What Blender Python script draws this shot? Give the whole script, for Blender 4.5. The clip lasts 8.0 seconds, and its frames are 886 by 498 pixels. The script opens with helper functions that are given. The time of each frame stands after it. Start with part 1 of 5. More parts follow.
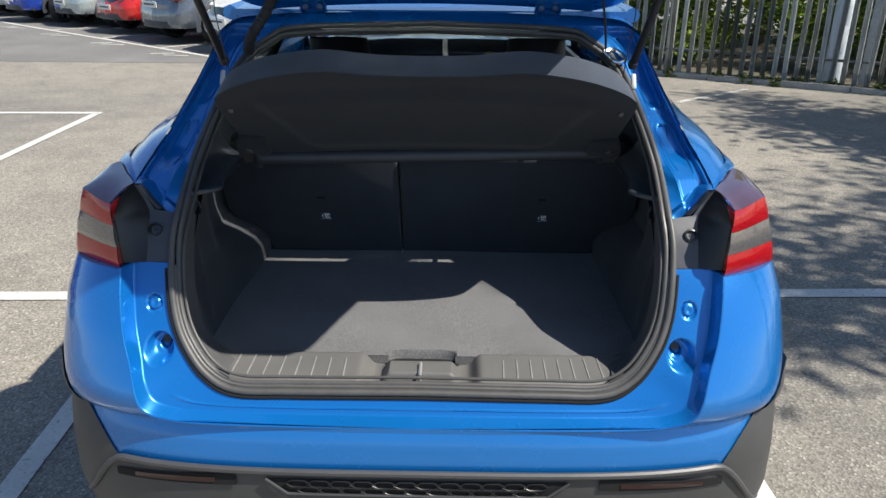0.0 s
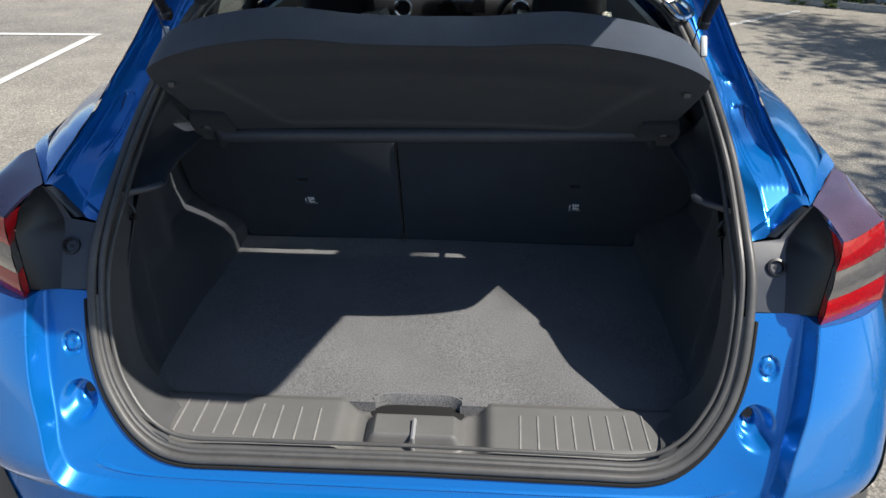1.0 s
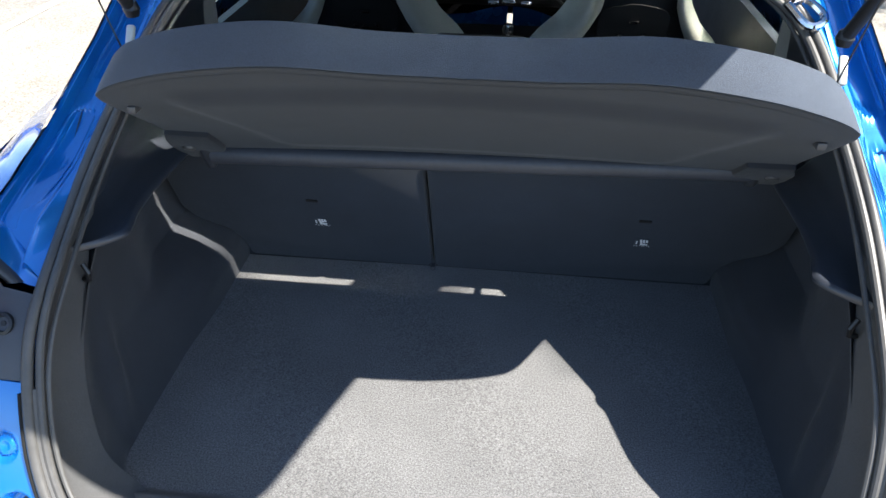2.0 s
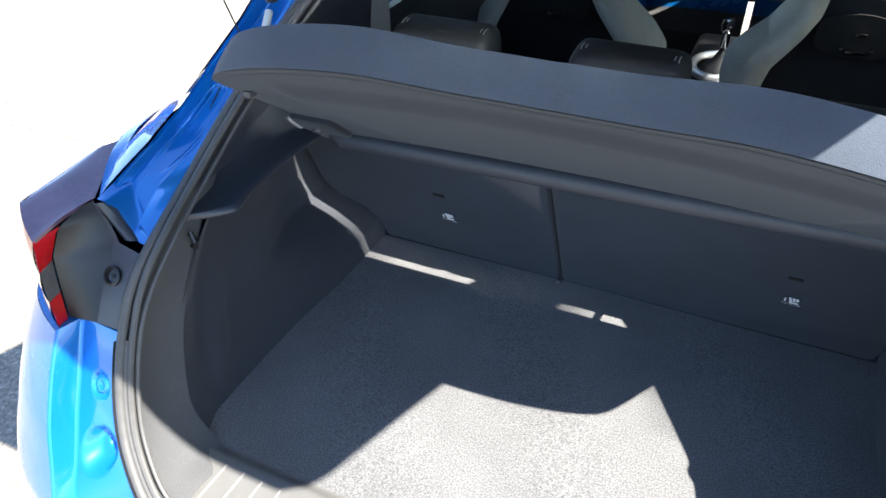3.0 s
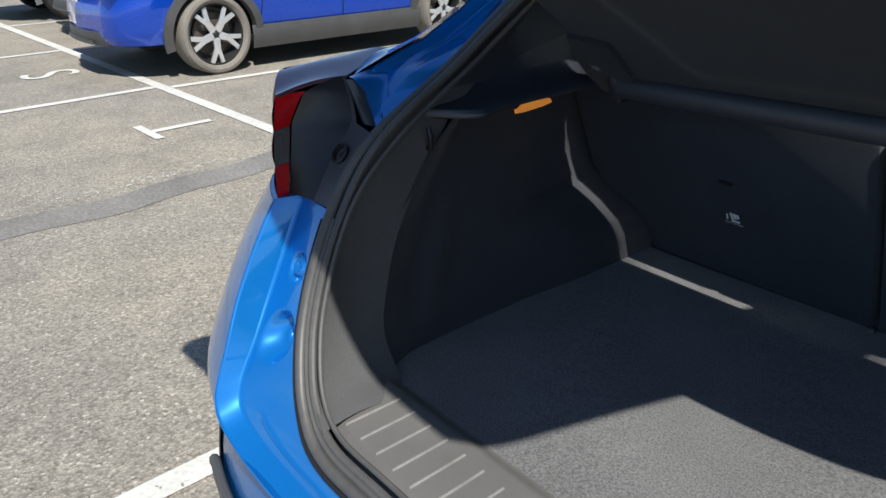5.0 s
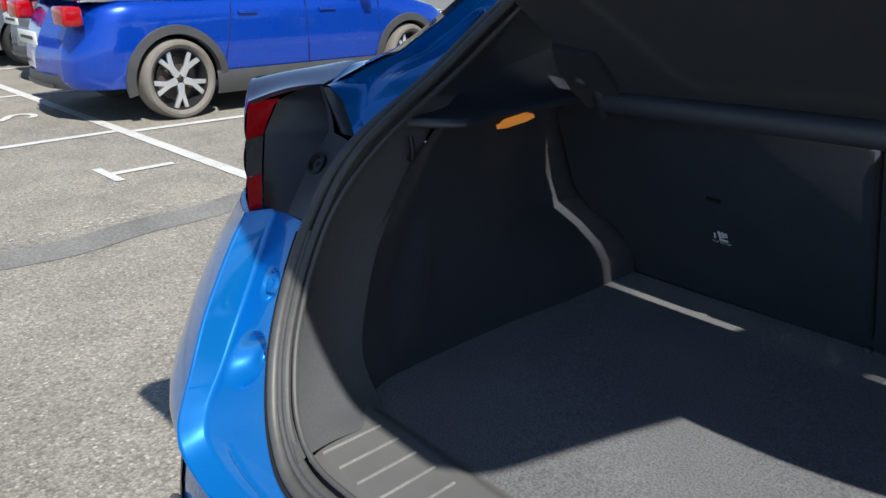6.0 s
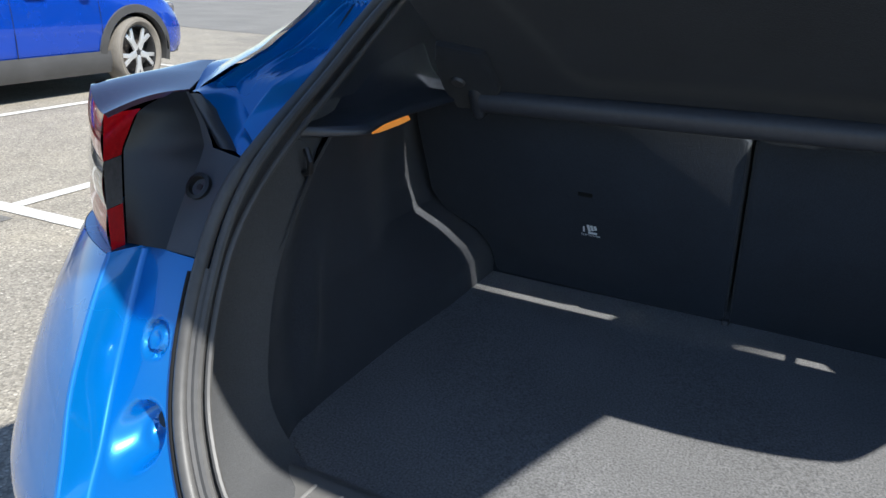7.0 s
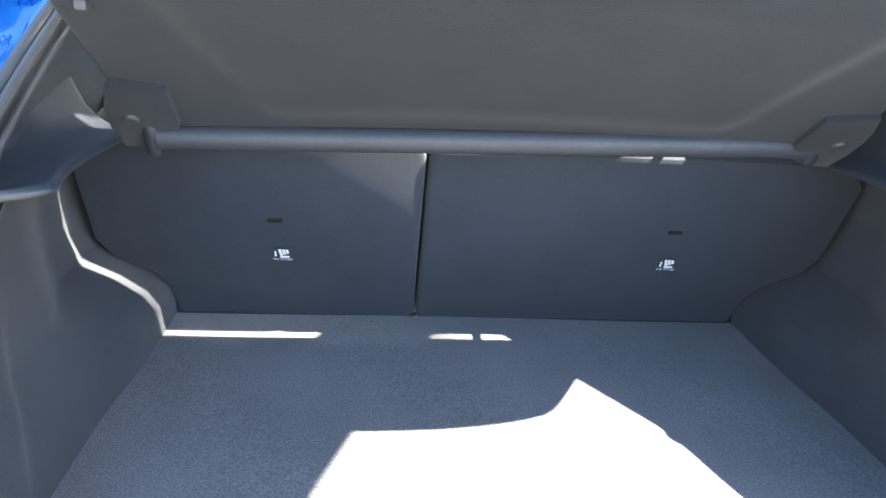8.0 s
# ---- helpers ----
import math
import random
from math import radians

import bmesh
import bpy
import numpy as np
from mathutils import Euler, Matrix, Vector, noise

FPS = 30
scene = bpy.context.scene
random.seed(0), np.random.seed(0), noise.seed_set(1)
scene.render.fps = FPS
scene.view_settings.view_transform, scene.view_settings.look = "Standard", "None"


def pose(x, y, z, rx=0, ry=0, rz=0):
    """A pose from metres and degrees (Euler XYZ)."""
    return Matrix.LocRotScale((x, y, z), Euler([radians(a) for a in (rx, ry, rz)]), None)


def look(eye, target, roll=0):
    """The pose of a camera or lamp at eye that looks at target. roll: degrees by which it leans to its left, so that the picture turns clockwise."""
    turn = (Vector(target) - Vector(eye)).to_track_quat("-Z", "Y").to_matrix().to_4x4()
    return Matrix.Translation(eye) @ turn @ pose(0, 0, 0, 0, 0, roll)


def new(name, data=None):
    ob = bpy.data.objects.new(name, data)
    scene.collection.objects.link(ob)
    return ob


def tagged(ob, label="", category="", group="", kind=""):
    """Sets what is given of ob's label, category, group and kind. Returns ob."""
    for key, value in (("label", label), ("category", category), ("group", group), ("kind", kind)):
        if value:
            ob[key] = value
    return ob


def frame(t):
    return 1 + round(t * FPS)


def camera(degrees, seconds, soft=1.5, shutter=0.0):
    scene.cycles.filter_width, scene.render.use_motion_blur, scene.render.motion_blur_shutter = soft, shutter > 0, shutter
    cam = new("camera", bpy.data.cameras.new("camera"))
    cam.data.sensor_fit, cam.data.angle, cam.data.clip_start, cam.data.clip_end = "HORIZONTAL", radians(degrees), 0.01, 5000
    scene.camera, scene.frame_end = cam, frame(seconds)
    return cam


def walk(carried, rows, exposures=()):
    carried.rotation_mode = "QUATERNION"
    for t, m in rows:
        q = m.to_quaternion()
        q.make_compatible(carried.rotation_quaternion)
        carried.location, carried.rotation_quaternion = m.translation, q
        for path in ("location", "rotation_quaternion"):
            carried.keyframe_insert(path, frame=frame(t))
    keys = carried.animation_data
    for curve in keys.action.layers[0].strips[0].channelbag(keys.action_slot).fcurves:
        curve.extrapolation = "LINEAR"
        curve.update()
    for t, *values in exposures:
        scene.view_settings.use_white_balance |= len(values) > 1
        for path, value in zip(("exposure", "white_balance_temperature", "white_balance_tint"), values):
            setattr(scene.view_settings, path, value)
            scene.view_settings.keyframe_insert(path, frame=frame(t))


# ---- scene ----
cam = camera(61.7, 8.0)
PATH = [
    (0, (0.078, -1.56, 1.703), (0.049, 0.294, 0.954), 0.4),
    (0.5, (0.075, -1.347, 1.719), (0.032, 0.461, 0.864), 0.5),
    (1, (0.107, -1.068, 1.728), (0.02, 0.688, 0.776), 0.4),
    (1.2, (0.089, -0.991, 1.727), (0.006, 0.753, 0.75), 0.8),
    (2.3, (0.074, -0.564, 1.778), (-0.187, 1.047, 0.621), 0.1),
    (2.5, (0.09, -0.537, 1.785), (-0.262, 1.036, 0.601), -0.4),
    (3, (0.247, -0.499, 1.795), (-0.464, 0.955, 0.621), -1.3),
    (3.5, (0.281, -0.502, 1.744), (-0.73, 0.833, 0.65), -1.3),
    (4, (0.266, -0.477, 1.586), (-0.915, 0.691, 0.473), -2.5),
    (4.5, (0.274, -0.464, 1.461), (-1.019, 0.655, 0.424), -1.9),
    (5, (0.274, -0.441, 1.406), (-1.127, 0.708, 0.561), -0.8),
    (5.2, (0.263, -0.435, 1.397), (-1.162, 0.728, 0.612), -0.6),
    (6.3, (0.179, -0.444, 1.322), (-1.125, 0.899, 0.62), 0.3),
    (6.5, (0.112, -0.466, 1.325), (-1.087, 0.971, 0.617), 0.9),
    (7, (-0.021, -0.497, 1.321), (-0.851, 1.175, 0.603), 2.3),
    (7.5, (-0.065, -0.498, 1.324), (-0.436, 1.337, 0.62), 3.0),
    (8, (-0.181, -0.524, 1.35), (0.005, 1.354, 0.689), 3.5),
]
walk(cam, [(t, look(eye, target, roll)) for t, eye, target, roll in PATH],
     [(0, 0.8, 6450, 10), (1.2, 0.85, 6400, 10), (2.3, 2.35, 6400, 10), (3.5, 2.5, 6400, 10), (4.0, 1.65, 6400, 10), (4.4, 0.95, 6400, 10), (5.2, 0.65, 6250, 9),
      (6.5, 0.6, 6100, 9), (7.0, 1.05, 6100, 9), (7.5, 2.4, 6050, 9), (8, 3.75, 6850, 11)])

# ---- light ----
SUN = Vector((0.72, -0.24, 1.0)).normalized()
world = bpy.data.worlds.new("sky")
scene.world = world
world.use_nodes = True
wn = world.node_tree.nodes
sky = wn.new("ShaderNodeTexSky")
sky.sky_type = "NISHITA"
sky.sun_disc = False
sky.sun_elevation = math.asin(SUN.z)
sky.sun_rotation = math.atan2(SUN.x, SUN.y)
sky.air_density, sky.dust_density, sky.ozone_density = 1.0, 0.4, 2.5
wn["Background"].inputs["Strength"].default_value = 0.085
world.node_tree.links.new(sky.outputs["Color"], wn["Background"].inputs["Color"])
sun = new("sun", bpy.data.lights.new("sun", "SUN"))
sun.data.energy, sun.data.angle, sun.data.color = 4.6, radians(0.53), (1.0, 0.945, 0.85)
sun.matrix_world = look((20 * SUN.x, 20 * SUN.y, 20 * SUN.z), (0, 0, 0))


# ---- materials ----
def mat(name, color, rough=0.5, metal=0.0, grain=0.0, scale=200.0, bump=0.0, stain=0.0, stain_scale=3.0, coat=0.0,
        alpha=None, spread=0.0, detail=4.0, sheen=0.0):
    """A principled material: grain is fine variation of the colour, stain broad variation, bump fine relief in metres."""
    m = bpy.data.materials.new(name)
    m.use_nodes = True
    nt = m.node_tree
    b = nt.nodes["Principled BSDF"]
    b.inputs["Roughness"].default_value = rough
    b.inputs["Metallic"].default_value = metal
    b.inputs["Coat Weight"].default_value = coat
    b.inputs["Coat Roughness"].default_value = 0.04
    b.inputs["Sheen Weight"].default_value = sheen
    b.inputs["Base Color"].default_value = (*color, 1)
    tc = nt.nodes.new("ShaderNodeTexCoord")
    out = None

    def noise_node(s, d):
        n = nt.nodes.new("ShaderNodeTexNoise")
        n.inputs["Scale"].default_value = s
        n.inputs["Detail"].default_value = d
        n.inputs["Roughness"].default_value = 0.6
        nt.links.new(tc.outputs["Object"], n.inputs["Vector"])
        return n

    def factor(src, amount, before):
        r = nt.nodes.new("ShaderNodeMapRange")
        r.inputs["From Min"].default_value, r.inputs["From Max"].default_value = 0.25, 0.75
        r.inputs["To Min"].default_value, r.inputs["To Max"].default_value = 1 - amount, 1 + amount
        nt.links.new(src, r.inputs["Value"])
        mix = nt.nodes.new("ShaderNodeVectorMath")
        mix.operation = "SCALE"
        if before is None:
            mix.inputs[0].default_value = color
        else:
            nt.links.new(before, mix.inputs[0])
        nt.links.new(r.outputs["Result"], mix.inputs["Scale"])
        return mix.outputs["Vector"]

    if grain:
        out = factor(noise_node(scale, detail).outputs["Fac"], grain, out)
    if stain:
        out = factor(noise_node(stain_scale, 5.0).outputs["Fac"], stain, out)
    if spread:
        info = nt.nodes.new("ShaderNodeObjectInfo")
        out = factor(info.outputs["Random"], spread, out)
    if out is not None:
        nt.links.new(out, b.inputs["Base Color"])
    if bump:
        bn = nt.nodes.new("ShaderNodeBump")
        bn.inputs["Strength"].default_value = 1.0
        bn.inputs["Distance"].default_value = bump
        nt.links.new(noise_node(scale, 3.0).outputs["Fac"], bn.inputs["Height"])
        nt.links.new(bn.outputs["Normal"], b.inputs["Normal"])
    if stain and rough > 0.1:
        rr = nt.nodes.new("ShaderNodeMapRange")
        rr.inputs["To Min"].default_value, rr.inputs["To Max"].default_value = max(0.02, rough - 0.08), min(1, rough + 0.08)
        nt.links.new(noise_node(stain_scale * 2.3, 4.0).outputs["Fac"], rr.inputs["Value"])
        nt.links.new(rr.outputs["Result"], b.inputs["Roughness"])
    if alpha is not None:
        b.inputs["Alpha"].default_value = alpha
    return m


def glass(name, color, rough=0.0, weight=1.0):
    m = bpy.data.materials.new(name)
    m.use_nodes = True
    b = m.node_tree.nodes["Principled BSDF"]
    b.inputs["Base Color"].default_value = (*color, 1)
    b.inputs["Roughness"].default_value = rough
    b.inputs["Transmission Weight"].default_value = weight
    b.inputs["IOR"].default_value = 1.45
    return m


def paint(name, color, metal=0.35):
    """Car paint: a coloured metallic base with a fine flake under a clear coat."""
    m = mat(name, color, rough=0.27, metal=metal, grain=0.05, scale=900, stain=0.03, stain_scale=1.7, coat=1.0)
    return m


blue_paint = paint("blue_paint", (0.004, 0.160, 0.50), 0.45)
suv_blue = paint("deep_blue_paint", (0.001, 0.052, 0.44), 0.45)
silver_paint = paint("silver_paint", (0.30, 0.36, 0.42), 0.5)
pale_paint = paint("pale_green_grey_paint", (0.42, 0.47, 0.46), 0.3)
red_paint = paint("red_paint", (0.62, 0.02, 0.015), 0.1)
grey_paint = paint("grey_paint", (0.16, 0.18, 0.21), 0.5)
white_paint = paint("white_car_paint", (0.75, 0.75, 0.74), 0.0)
rubber = mat("rubber", (0.018, 0.018, 0.019), 0.75, grain=0.15, scale=150, stain=0.2, stain_scale=9)
tyre_rubber = mat("dusty_tyre_rubber", (0.16, 0.145, 0.125), 0.85, grain=0.2, scale=120, stain=0.3, stain_scale=4)
seal_rubber = mat("seal_rubber", (0.070, 0.068, 0.066), 0.48, grain=0.1, scale=90, stain=0.18, stain_scale=12)
black_plastic = mat("black_plastic", (0.012, 0.012, 0.013), 0.38, grain=0.12, scale=300, stain=0.15, stain_scale=10)
grey_plastic = mat("dark_grey_plastic", (0.055, 0.055, 0.058), 0.45, grain=0.1, scale=700, bump=0.0002, stain=0.12, stain_scale=8)
sill_plastic = mat("sill_plastic", (0.118, 0.116, 0.112), 0.5, grain=0.1, scale=900, bump=0.00025, stain=0.12, stain_scale=7)
# Ribs paler than the sill: light on their edges, put into the plastic's colour.
rib_plastic = mat("lit_rib_plastic", (0.21, 0.205, 0.198), 0.5, grain=0.15, scale=200, stain=0.2, stain_scale=20)
cladding = mat("cladding_plastic", (0.05, 0.05, 0.051), 0.55, grain=0.12, scale=500, bump=0.0003, stain=0.2, stain_scale=4)
panel_plastic = mat("satin_panel_plastic", (0.055, 0.058, 0.066), 0.33, grain=0.06, scale=500, stain=0.12, stain_scale=14)
trim_plastic = mat("trim_plastic", (0.034, 0.038, 0.046), 0.38, grain=0.1, scale=800, bump=0.0002, stain=0.15, stain_scale=6)
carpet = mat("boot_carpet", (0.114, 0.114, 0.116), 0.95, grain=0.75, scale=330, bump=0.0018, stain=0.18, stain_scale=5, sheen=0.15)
side_carpet = mat("side_carpet", (0.029, 0.032, 0.039), 0.95, grain=0.4, scale=500, bump=0.001, stain=0.18, stain_scale=6, sheen=0.1)
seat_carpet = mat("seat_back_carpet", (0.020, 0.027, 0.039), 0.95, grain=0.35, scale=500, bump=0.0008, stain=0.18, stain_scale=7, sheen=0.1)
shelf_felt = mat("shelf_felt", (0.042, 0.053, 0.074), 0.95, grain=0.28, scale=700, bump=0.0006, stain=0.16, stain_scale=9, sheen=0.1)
# Shelf felt at a quarter of its tone: shade below, put into the colour.
shaded_felt = mat("shelf_shaded_felt", (0.0105, 0.0135, 0.0195), 0.95, grain=0.3, scale=500, bump=0.0006, stain=0.25, stain_scale=8, sheen=0.1)
ledge_plastic = mat("ledge_plastic", (0.034, 0.039, 0.050), 0.33, grain=0.1, scale=800, bump=0.0002, stain=0.15, stain_scale=6)
beam_plastic = mat("beam_plastic", (0.040, 0.045, 0.057), 0.5, grain=0.12, scale=120, stain=0.15, stain_scale=9)
seat_cloth = mat("seat_cloth", (0.008, 0.010, 0.014), 0.6, grain=0.35, scale=600, bump=0.0006, stain=0.15, stain_scale=9)
bolster_cloth = mat("bolster_cloth", (0.62, 0.61, 0.53), 0.85, grain=0.25, scale=600, bump=0.0006, stain=0.12, stain_scale=8)
stitching = mat("stitching", (0.5, 0.5, 0.48), 0.8)
headliner = mat("headliner", (0.42, 0.40, 0.36), 0.95, grain=0.12, scale=700, stain=0.06)
chrome = mat("chrome", (0.7, 0.7, 0.7), 0.12, 1.0, stain=0.05, stain_scale=20)
steel = mat("steel", (0.35, 0.35, 0.36), 0.35, 1.0, grain=0.1, scale=80, stain=0.1, stain_scale=20)
alloy = mat("machined_alloy", (0.74, 0.75, 0.76), 0.34, 0.75, grain=0.05, scale=60, stain=0.06, stain_scale=10)
alloy_dark = mat("dark_alloy", (0.03, 0.03, 0.032), 0.4, 0.4, stain=0.1, stain_scale=10)
rust = mat("disc_rust", (0.10, 0.085, 0.075), 0.6, 0.5, grain=0.3, scale=60)
white_mark = mat("white_print", (0.75, 0.76, 0.76), 0.6)
slot_black = mat("slot_black", (0.004, 0.004, 0.004), 0.9)
plate_white = mat("plate_white", (0.72, 0.72, 0.68), 0.4)
plate_bar = mat("plate_bar", (0.03, 0.03, 0.03), 0.5)
# Brighter copy of the red lens: sun glowing through it, put into the colour.
lit_red = mat("lit_red_lens", (0.50, 0.005, 0.008), 0.1, grain=0.2, scale=160, coat=1.0)
red_lens = mat("red_lamp_lens", (0.33, 0.002, 0.005), 0.10, grain=0.35, scale=160, coat=0.5)
smoke_red = mat("smoked_red_lens", (0.016, 0.0010, 0.0014), 0.18, coat=0.3, stain=0.1, stain_scale=9)
trim_weave = mat("grained_trim", (0.072, 0.073, 0.076), 0.8, grain=0.25, scale=520, bump=0.0006, stain=0.12, stain_scale=7)
# The lilac in the base colour stands for sky reflected in the smoked top.
smoke_top = mat("smoked_lamp_top", (0.17, 0.10, 0.135), 0.06, 0.5, grain=0.06, scale=60, coat=1.0, stain=0.25, stain_scale=14)
clear_lens = mat("clear_lamp_lens", (0.15, 0.14, 0.135), 0.12, 0.3, grain=0.2, scale=120, coat=1.0)
gloss_black = mat("gloss_black", (0.006, 0.006, 0.007), 0.14, coat=0.6, stain=0.1, stain_scale=14)
side_glazing = glass("side_glazing", (0.40, 0.45, 0.44))
# Partly diffuse grey, so the view through it is veiled.
veiled_glass = glass("veiled_windscreen", (0.55, 0.60, 0.60), 0.03, 0.8)
rear_glass = glass("rear_window_glass", (0.72, 0.80, 0.74))
dark_glass = mat("dark_car_glass", (0.012, 0.015, 0.018), 0.05, coat=1.0, stain=0.1, stain_scale=2)
orange_lamp = bpy.data.materials.new("amber_cargo_lamp")
orange_lamp.use_nodes = True
ob_ = orange_lamp.node_tree.nodes["Principled BSDF"]
ob_.inputs["Base Color"].default_value = (0.8, 0.3, 0.05, 1)
ob_.inputs["Emission Color"].default_value = (1.0, 0.36, 0.06, 1)
ob_.inputs["Emission Strength"].default_value = 0.20
galvanised = mat("galvanised_steel", (0.42, 0.44, 0.44), 0.55, 0.35, grain=0.15, scale=25, stain=0.25, stain_scale=2)
pole_paint = mat("grey_pole_paint", (0.56, 0.61, 0.66), 0.5, grain=0.1, scale=20, stain=0.2, stain_scale=1.5)
concrete = mat("concrete", (0.32, 0.30, 0.27), 0.9, grain=0.3, scale=40, bump=0.002, stain=0.3, stain_scale=2)
bark = mat("bark", (0.09, 0.07, 0.05), 0.9, grain=0.4, scale=25, bump=0.01, stain=0.3, stain_scale=2)


def leaf_material(name, color):
    m = mat(name, color, 0.55)
    nt = m.node_tree
    b = nt.nodes["Principled BSDF"]
    g = nt.nodes.new("ShaderNodeNewGeometry")
    ramp = nt.nodes.new("ShaderNodeValToRGB")
    ramp.color_ramp.elements[0].color = (color[0] * 0.45, color[1] * 0.5, color[2] * 0.4, 1)
    ramp.color_ramp.elements[1].color = (color[0] * 1.9, color[1] * 1.6, color[2] * 1.2, 1)
    nt.links.new(g.outputs["Random Per Island"], ramp.inputs["Fac"])
    nt.links.new(ramp.outputs["Color"], b.inputs["Base Color"])
    tr = nt.nodes.new("ShaderNodeBsdfTranslucent")
    nt.links.new(ramp.outputs["Color"], tr.inputs["Color"])
    mix = nt.nodes.new("ShaderNodeMixShader")
    mix.inputs["Fac"].default_value = 0.45
    nt.links.new(b.outputs["BSDF"], mix.inputs[1])
    nt.links.new(tr.outputs["BSDF"], mix.inputs[2])
    nt.links.new(mix.outputs["Shader"], nt.nodes["Material Output"].inputs["Surface"])
    return m


foliage = leaf_material("foliage", (0.13, 0.21, 0.035))
# Foliage made brighter and yellower: sunshine on far leaves, put into the colour.
sunlit_leaf = leaf_material("sunlit_leaf", (0.26, 0.36, 0.05))
weed_leaf = leaf_material("weed_leaf", (0.07, 0.11, 0.03))


def asphalt_material():
    """Worn asphalt: pale aggregate in a dark binder, broad tonal patches, patched seams and fine relief."""
    m = bpy.data.materials.new("worn_asphalt")
    m.use_nodes = True
    nt = m.node_tree
    N, L = nt.nodes, nt.links
    b = N["Principled BSDF"]
    tc = N.new("ShaderNodeTexCoord")

    def nz(scale, detail, rough=0.6):
        n = N.new("ShaderNodeTexNoise")
        n.inputs["Scale"].default_value, n.inputs["Detail"].default_value = scale, detail
        n.inputs["Roughness"].default_value = rough
        L.new(tc.outputs["Object"], n.inputs["Vector"])
        return n.outputs["Fac"]

    def ramp(src, *stops):
        r = N.new("ShaderNodeValToRGB")
        while len(r.color_ramp.elements) < len(stops):
            r.color_ramp.elements.new(0.5)
        for e, (p, c) in zip(r.color_ramp.elements, stops):
            e.position, e.color = p, (*c, 1)
        L.new(src, r.inputs["Fac"])
        return r.outputs["Color"]

    def mul(a, c):
        x = N.new("ShaderNodeMix")
        x.data_type, x.blend_type = "RGBA", "MULTIPLY"
        x.inputs[0].default_value = 1
        L.new(a, x.inputs[6]), L.new(c, x.inputs[7])
        return x.outputs[2]

    v = N.new("ShaderNodeTexVoronoi")
    v.inputs["Scale"].default_value = 105
    L.new(tc.outputs["Object"], v.inputs["Vector"])
    stone = ramp(v.outputs["Color"], (0.0, (0.14, 0.128, 0.107)), (0.45, (0.250, 0.228, 0.190)), (0.8, (0.315, 0.290, 0.244)), (1.0, (0.53, 0.492, 0.42)))
    binder = ramp(v.outputs["Distance"], (0.0, (1, 1, 1)), (0.55, (0.95, 0.95, 0.95)), (0.9, (0.68, 0.68, 0.68)))
    broad = ramp(nz(0.22, 5), (0.33, (0.72, 0.73, 0.76)), (0.5, (1, 1, 1)), (0.7, (1.15, 1.13, 1.08)))
    mid = ramp(nz(2.6, 6), (0.3, (0.80, 0.80, 0.81)), (0.55, (1, 1, 1)), (0.75, (1.1, 1.09, 1.06)))
    L.new(mul(mul(mul(stone, binder), broad), mid), b.inputs["Base Color"])
    b.inputs["Roughness"].default_value = 0.9
    bn = N.new("ShaderNodeBump")
    bn.inputs["Distance"].default_value = 0.0042
    bn.inputs["Strength"].default_value = 0.7
    L.new(v.outputs["Distance"], bn.inputs["Height"])
    L.new(bn.outputs["Normal"], b.inputs["Normal"])
    return m


asphalt = asphalt_material()


def line_material(name, wear):
    """White road paint, worn through to the stones in specks."""
    m = mat(name, (0.52, 0.51, 0.475), 0.75, grain=0.14, scale=70, bump=0.001, stain=0.15, stain_scale=3)
    nt = m.node_tree
    b = nt.nodes["Principled BSDF"]
    tc = nt.nodes.new("ShaderNodeTexCoord")
    n = nt.nodes.new("ShaderNodeTexNoise")
    n.inputs["Scale"].default_value, n.inputs["Detail"].default_value = 26, 8
    n.inputs["Roughness"].default_value = 0.75
    nt.links.new(tc.outputs["Object"], n.inputs["Vector"])
    r = nt.nodes.new("ShaderNodeValToRGB")
    r.color_ramp.elements[0].position, r.color_ramp.elements[0].color = wear - 0.05, (0, 0, 0, 1)
    r.color_ramp.elements[1].position, r.color_ramp.elements[1].color = wear, (1, 1, 1, 1)
    nt.links.new(n.outputs["Fac"], r.inputs["Fac"])
    nt.links.new(r.outputs["Color"], b.inputs["Alpha"])
    return m


line_paint = line_material("worn_white_line", 0.40)
scraped_paint = line_material("scraped_white_line", 0.60)
faint_paint = line_material("faint_white_line", 0.50)


# ---- builders ----
def link_mesh(name, bm, material, parent=None, label="", smooth=35.0):
    bmesh.ops.recalc_face_normals(bm, faces=bm.faces)
    if smooth:
        for f in bm.faces:
            f.smooth = True
        for e in bm.edges:
            if len(e.link_faces) == 2 and e.calc_face_angle(0) > radians(smooth):
                e.smooth = False
    me = bpy.data.meshes.new(name)
    bm.to_mesh(me)
    bm.free()
    me.materials.append(material)
    ob = new(name, me)
    if parent:
        ob.parent = parent
    if label:
        ob["label"] = label
    return ob


def part(name, bm, material, parent, label="", smooth=35.0):
    return link_mesh(name, bm, material, parent, label, smooth)


def thing(name, label, category, group="", kind="", at=None):
    e = new(name)
    e.empty_display_size = 0.2
    if at is not None:
        e.matrix_basis = at
    return tagged(e, label, category, group, kind)


def lerp(v, *pts):
    return float(np.interp(v, [p[0] for p in pts], [p[1] for p in pts]))


def sstep(v):
    v = min(1.0, max(0.0, v))
    return v * v * (3 - 2 * v)


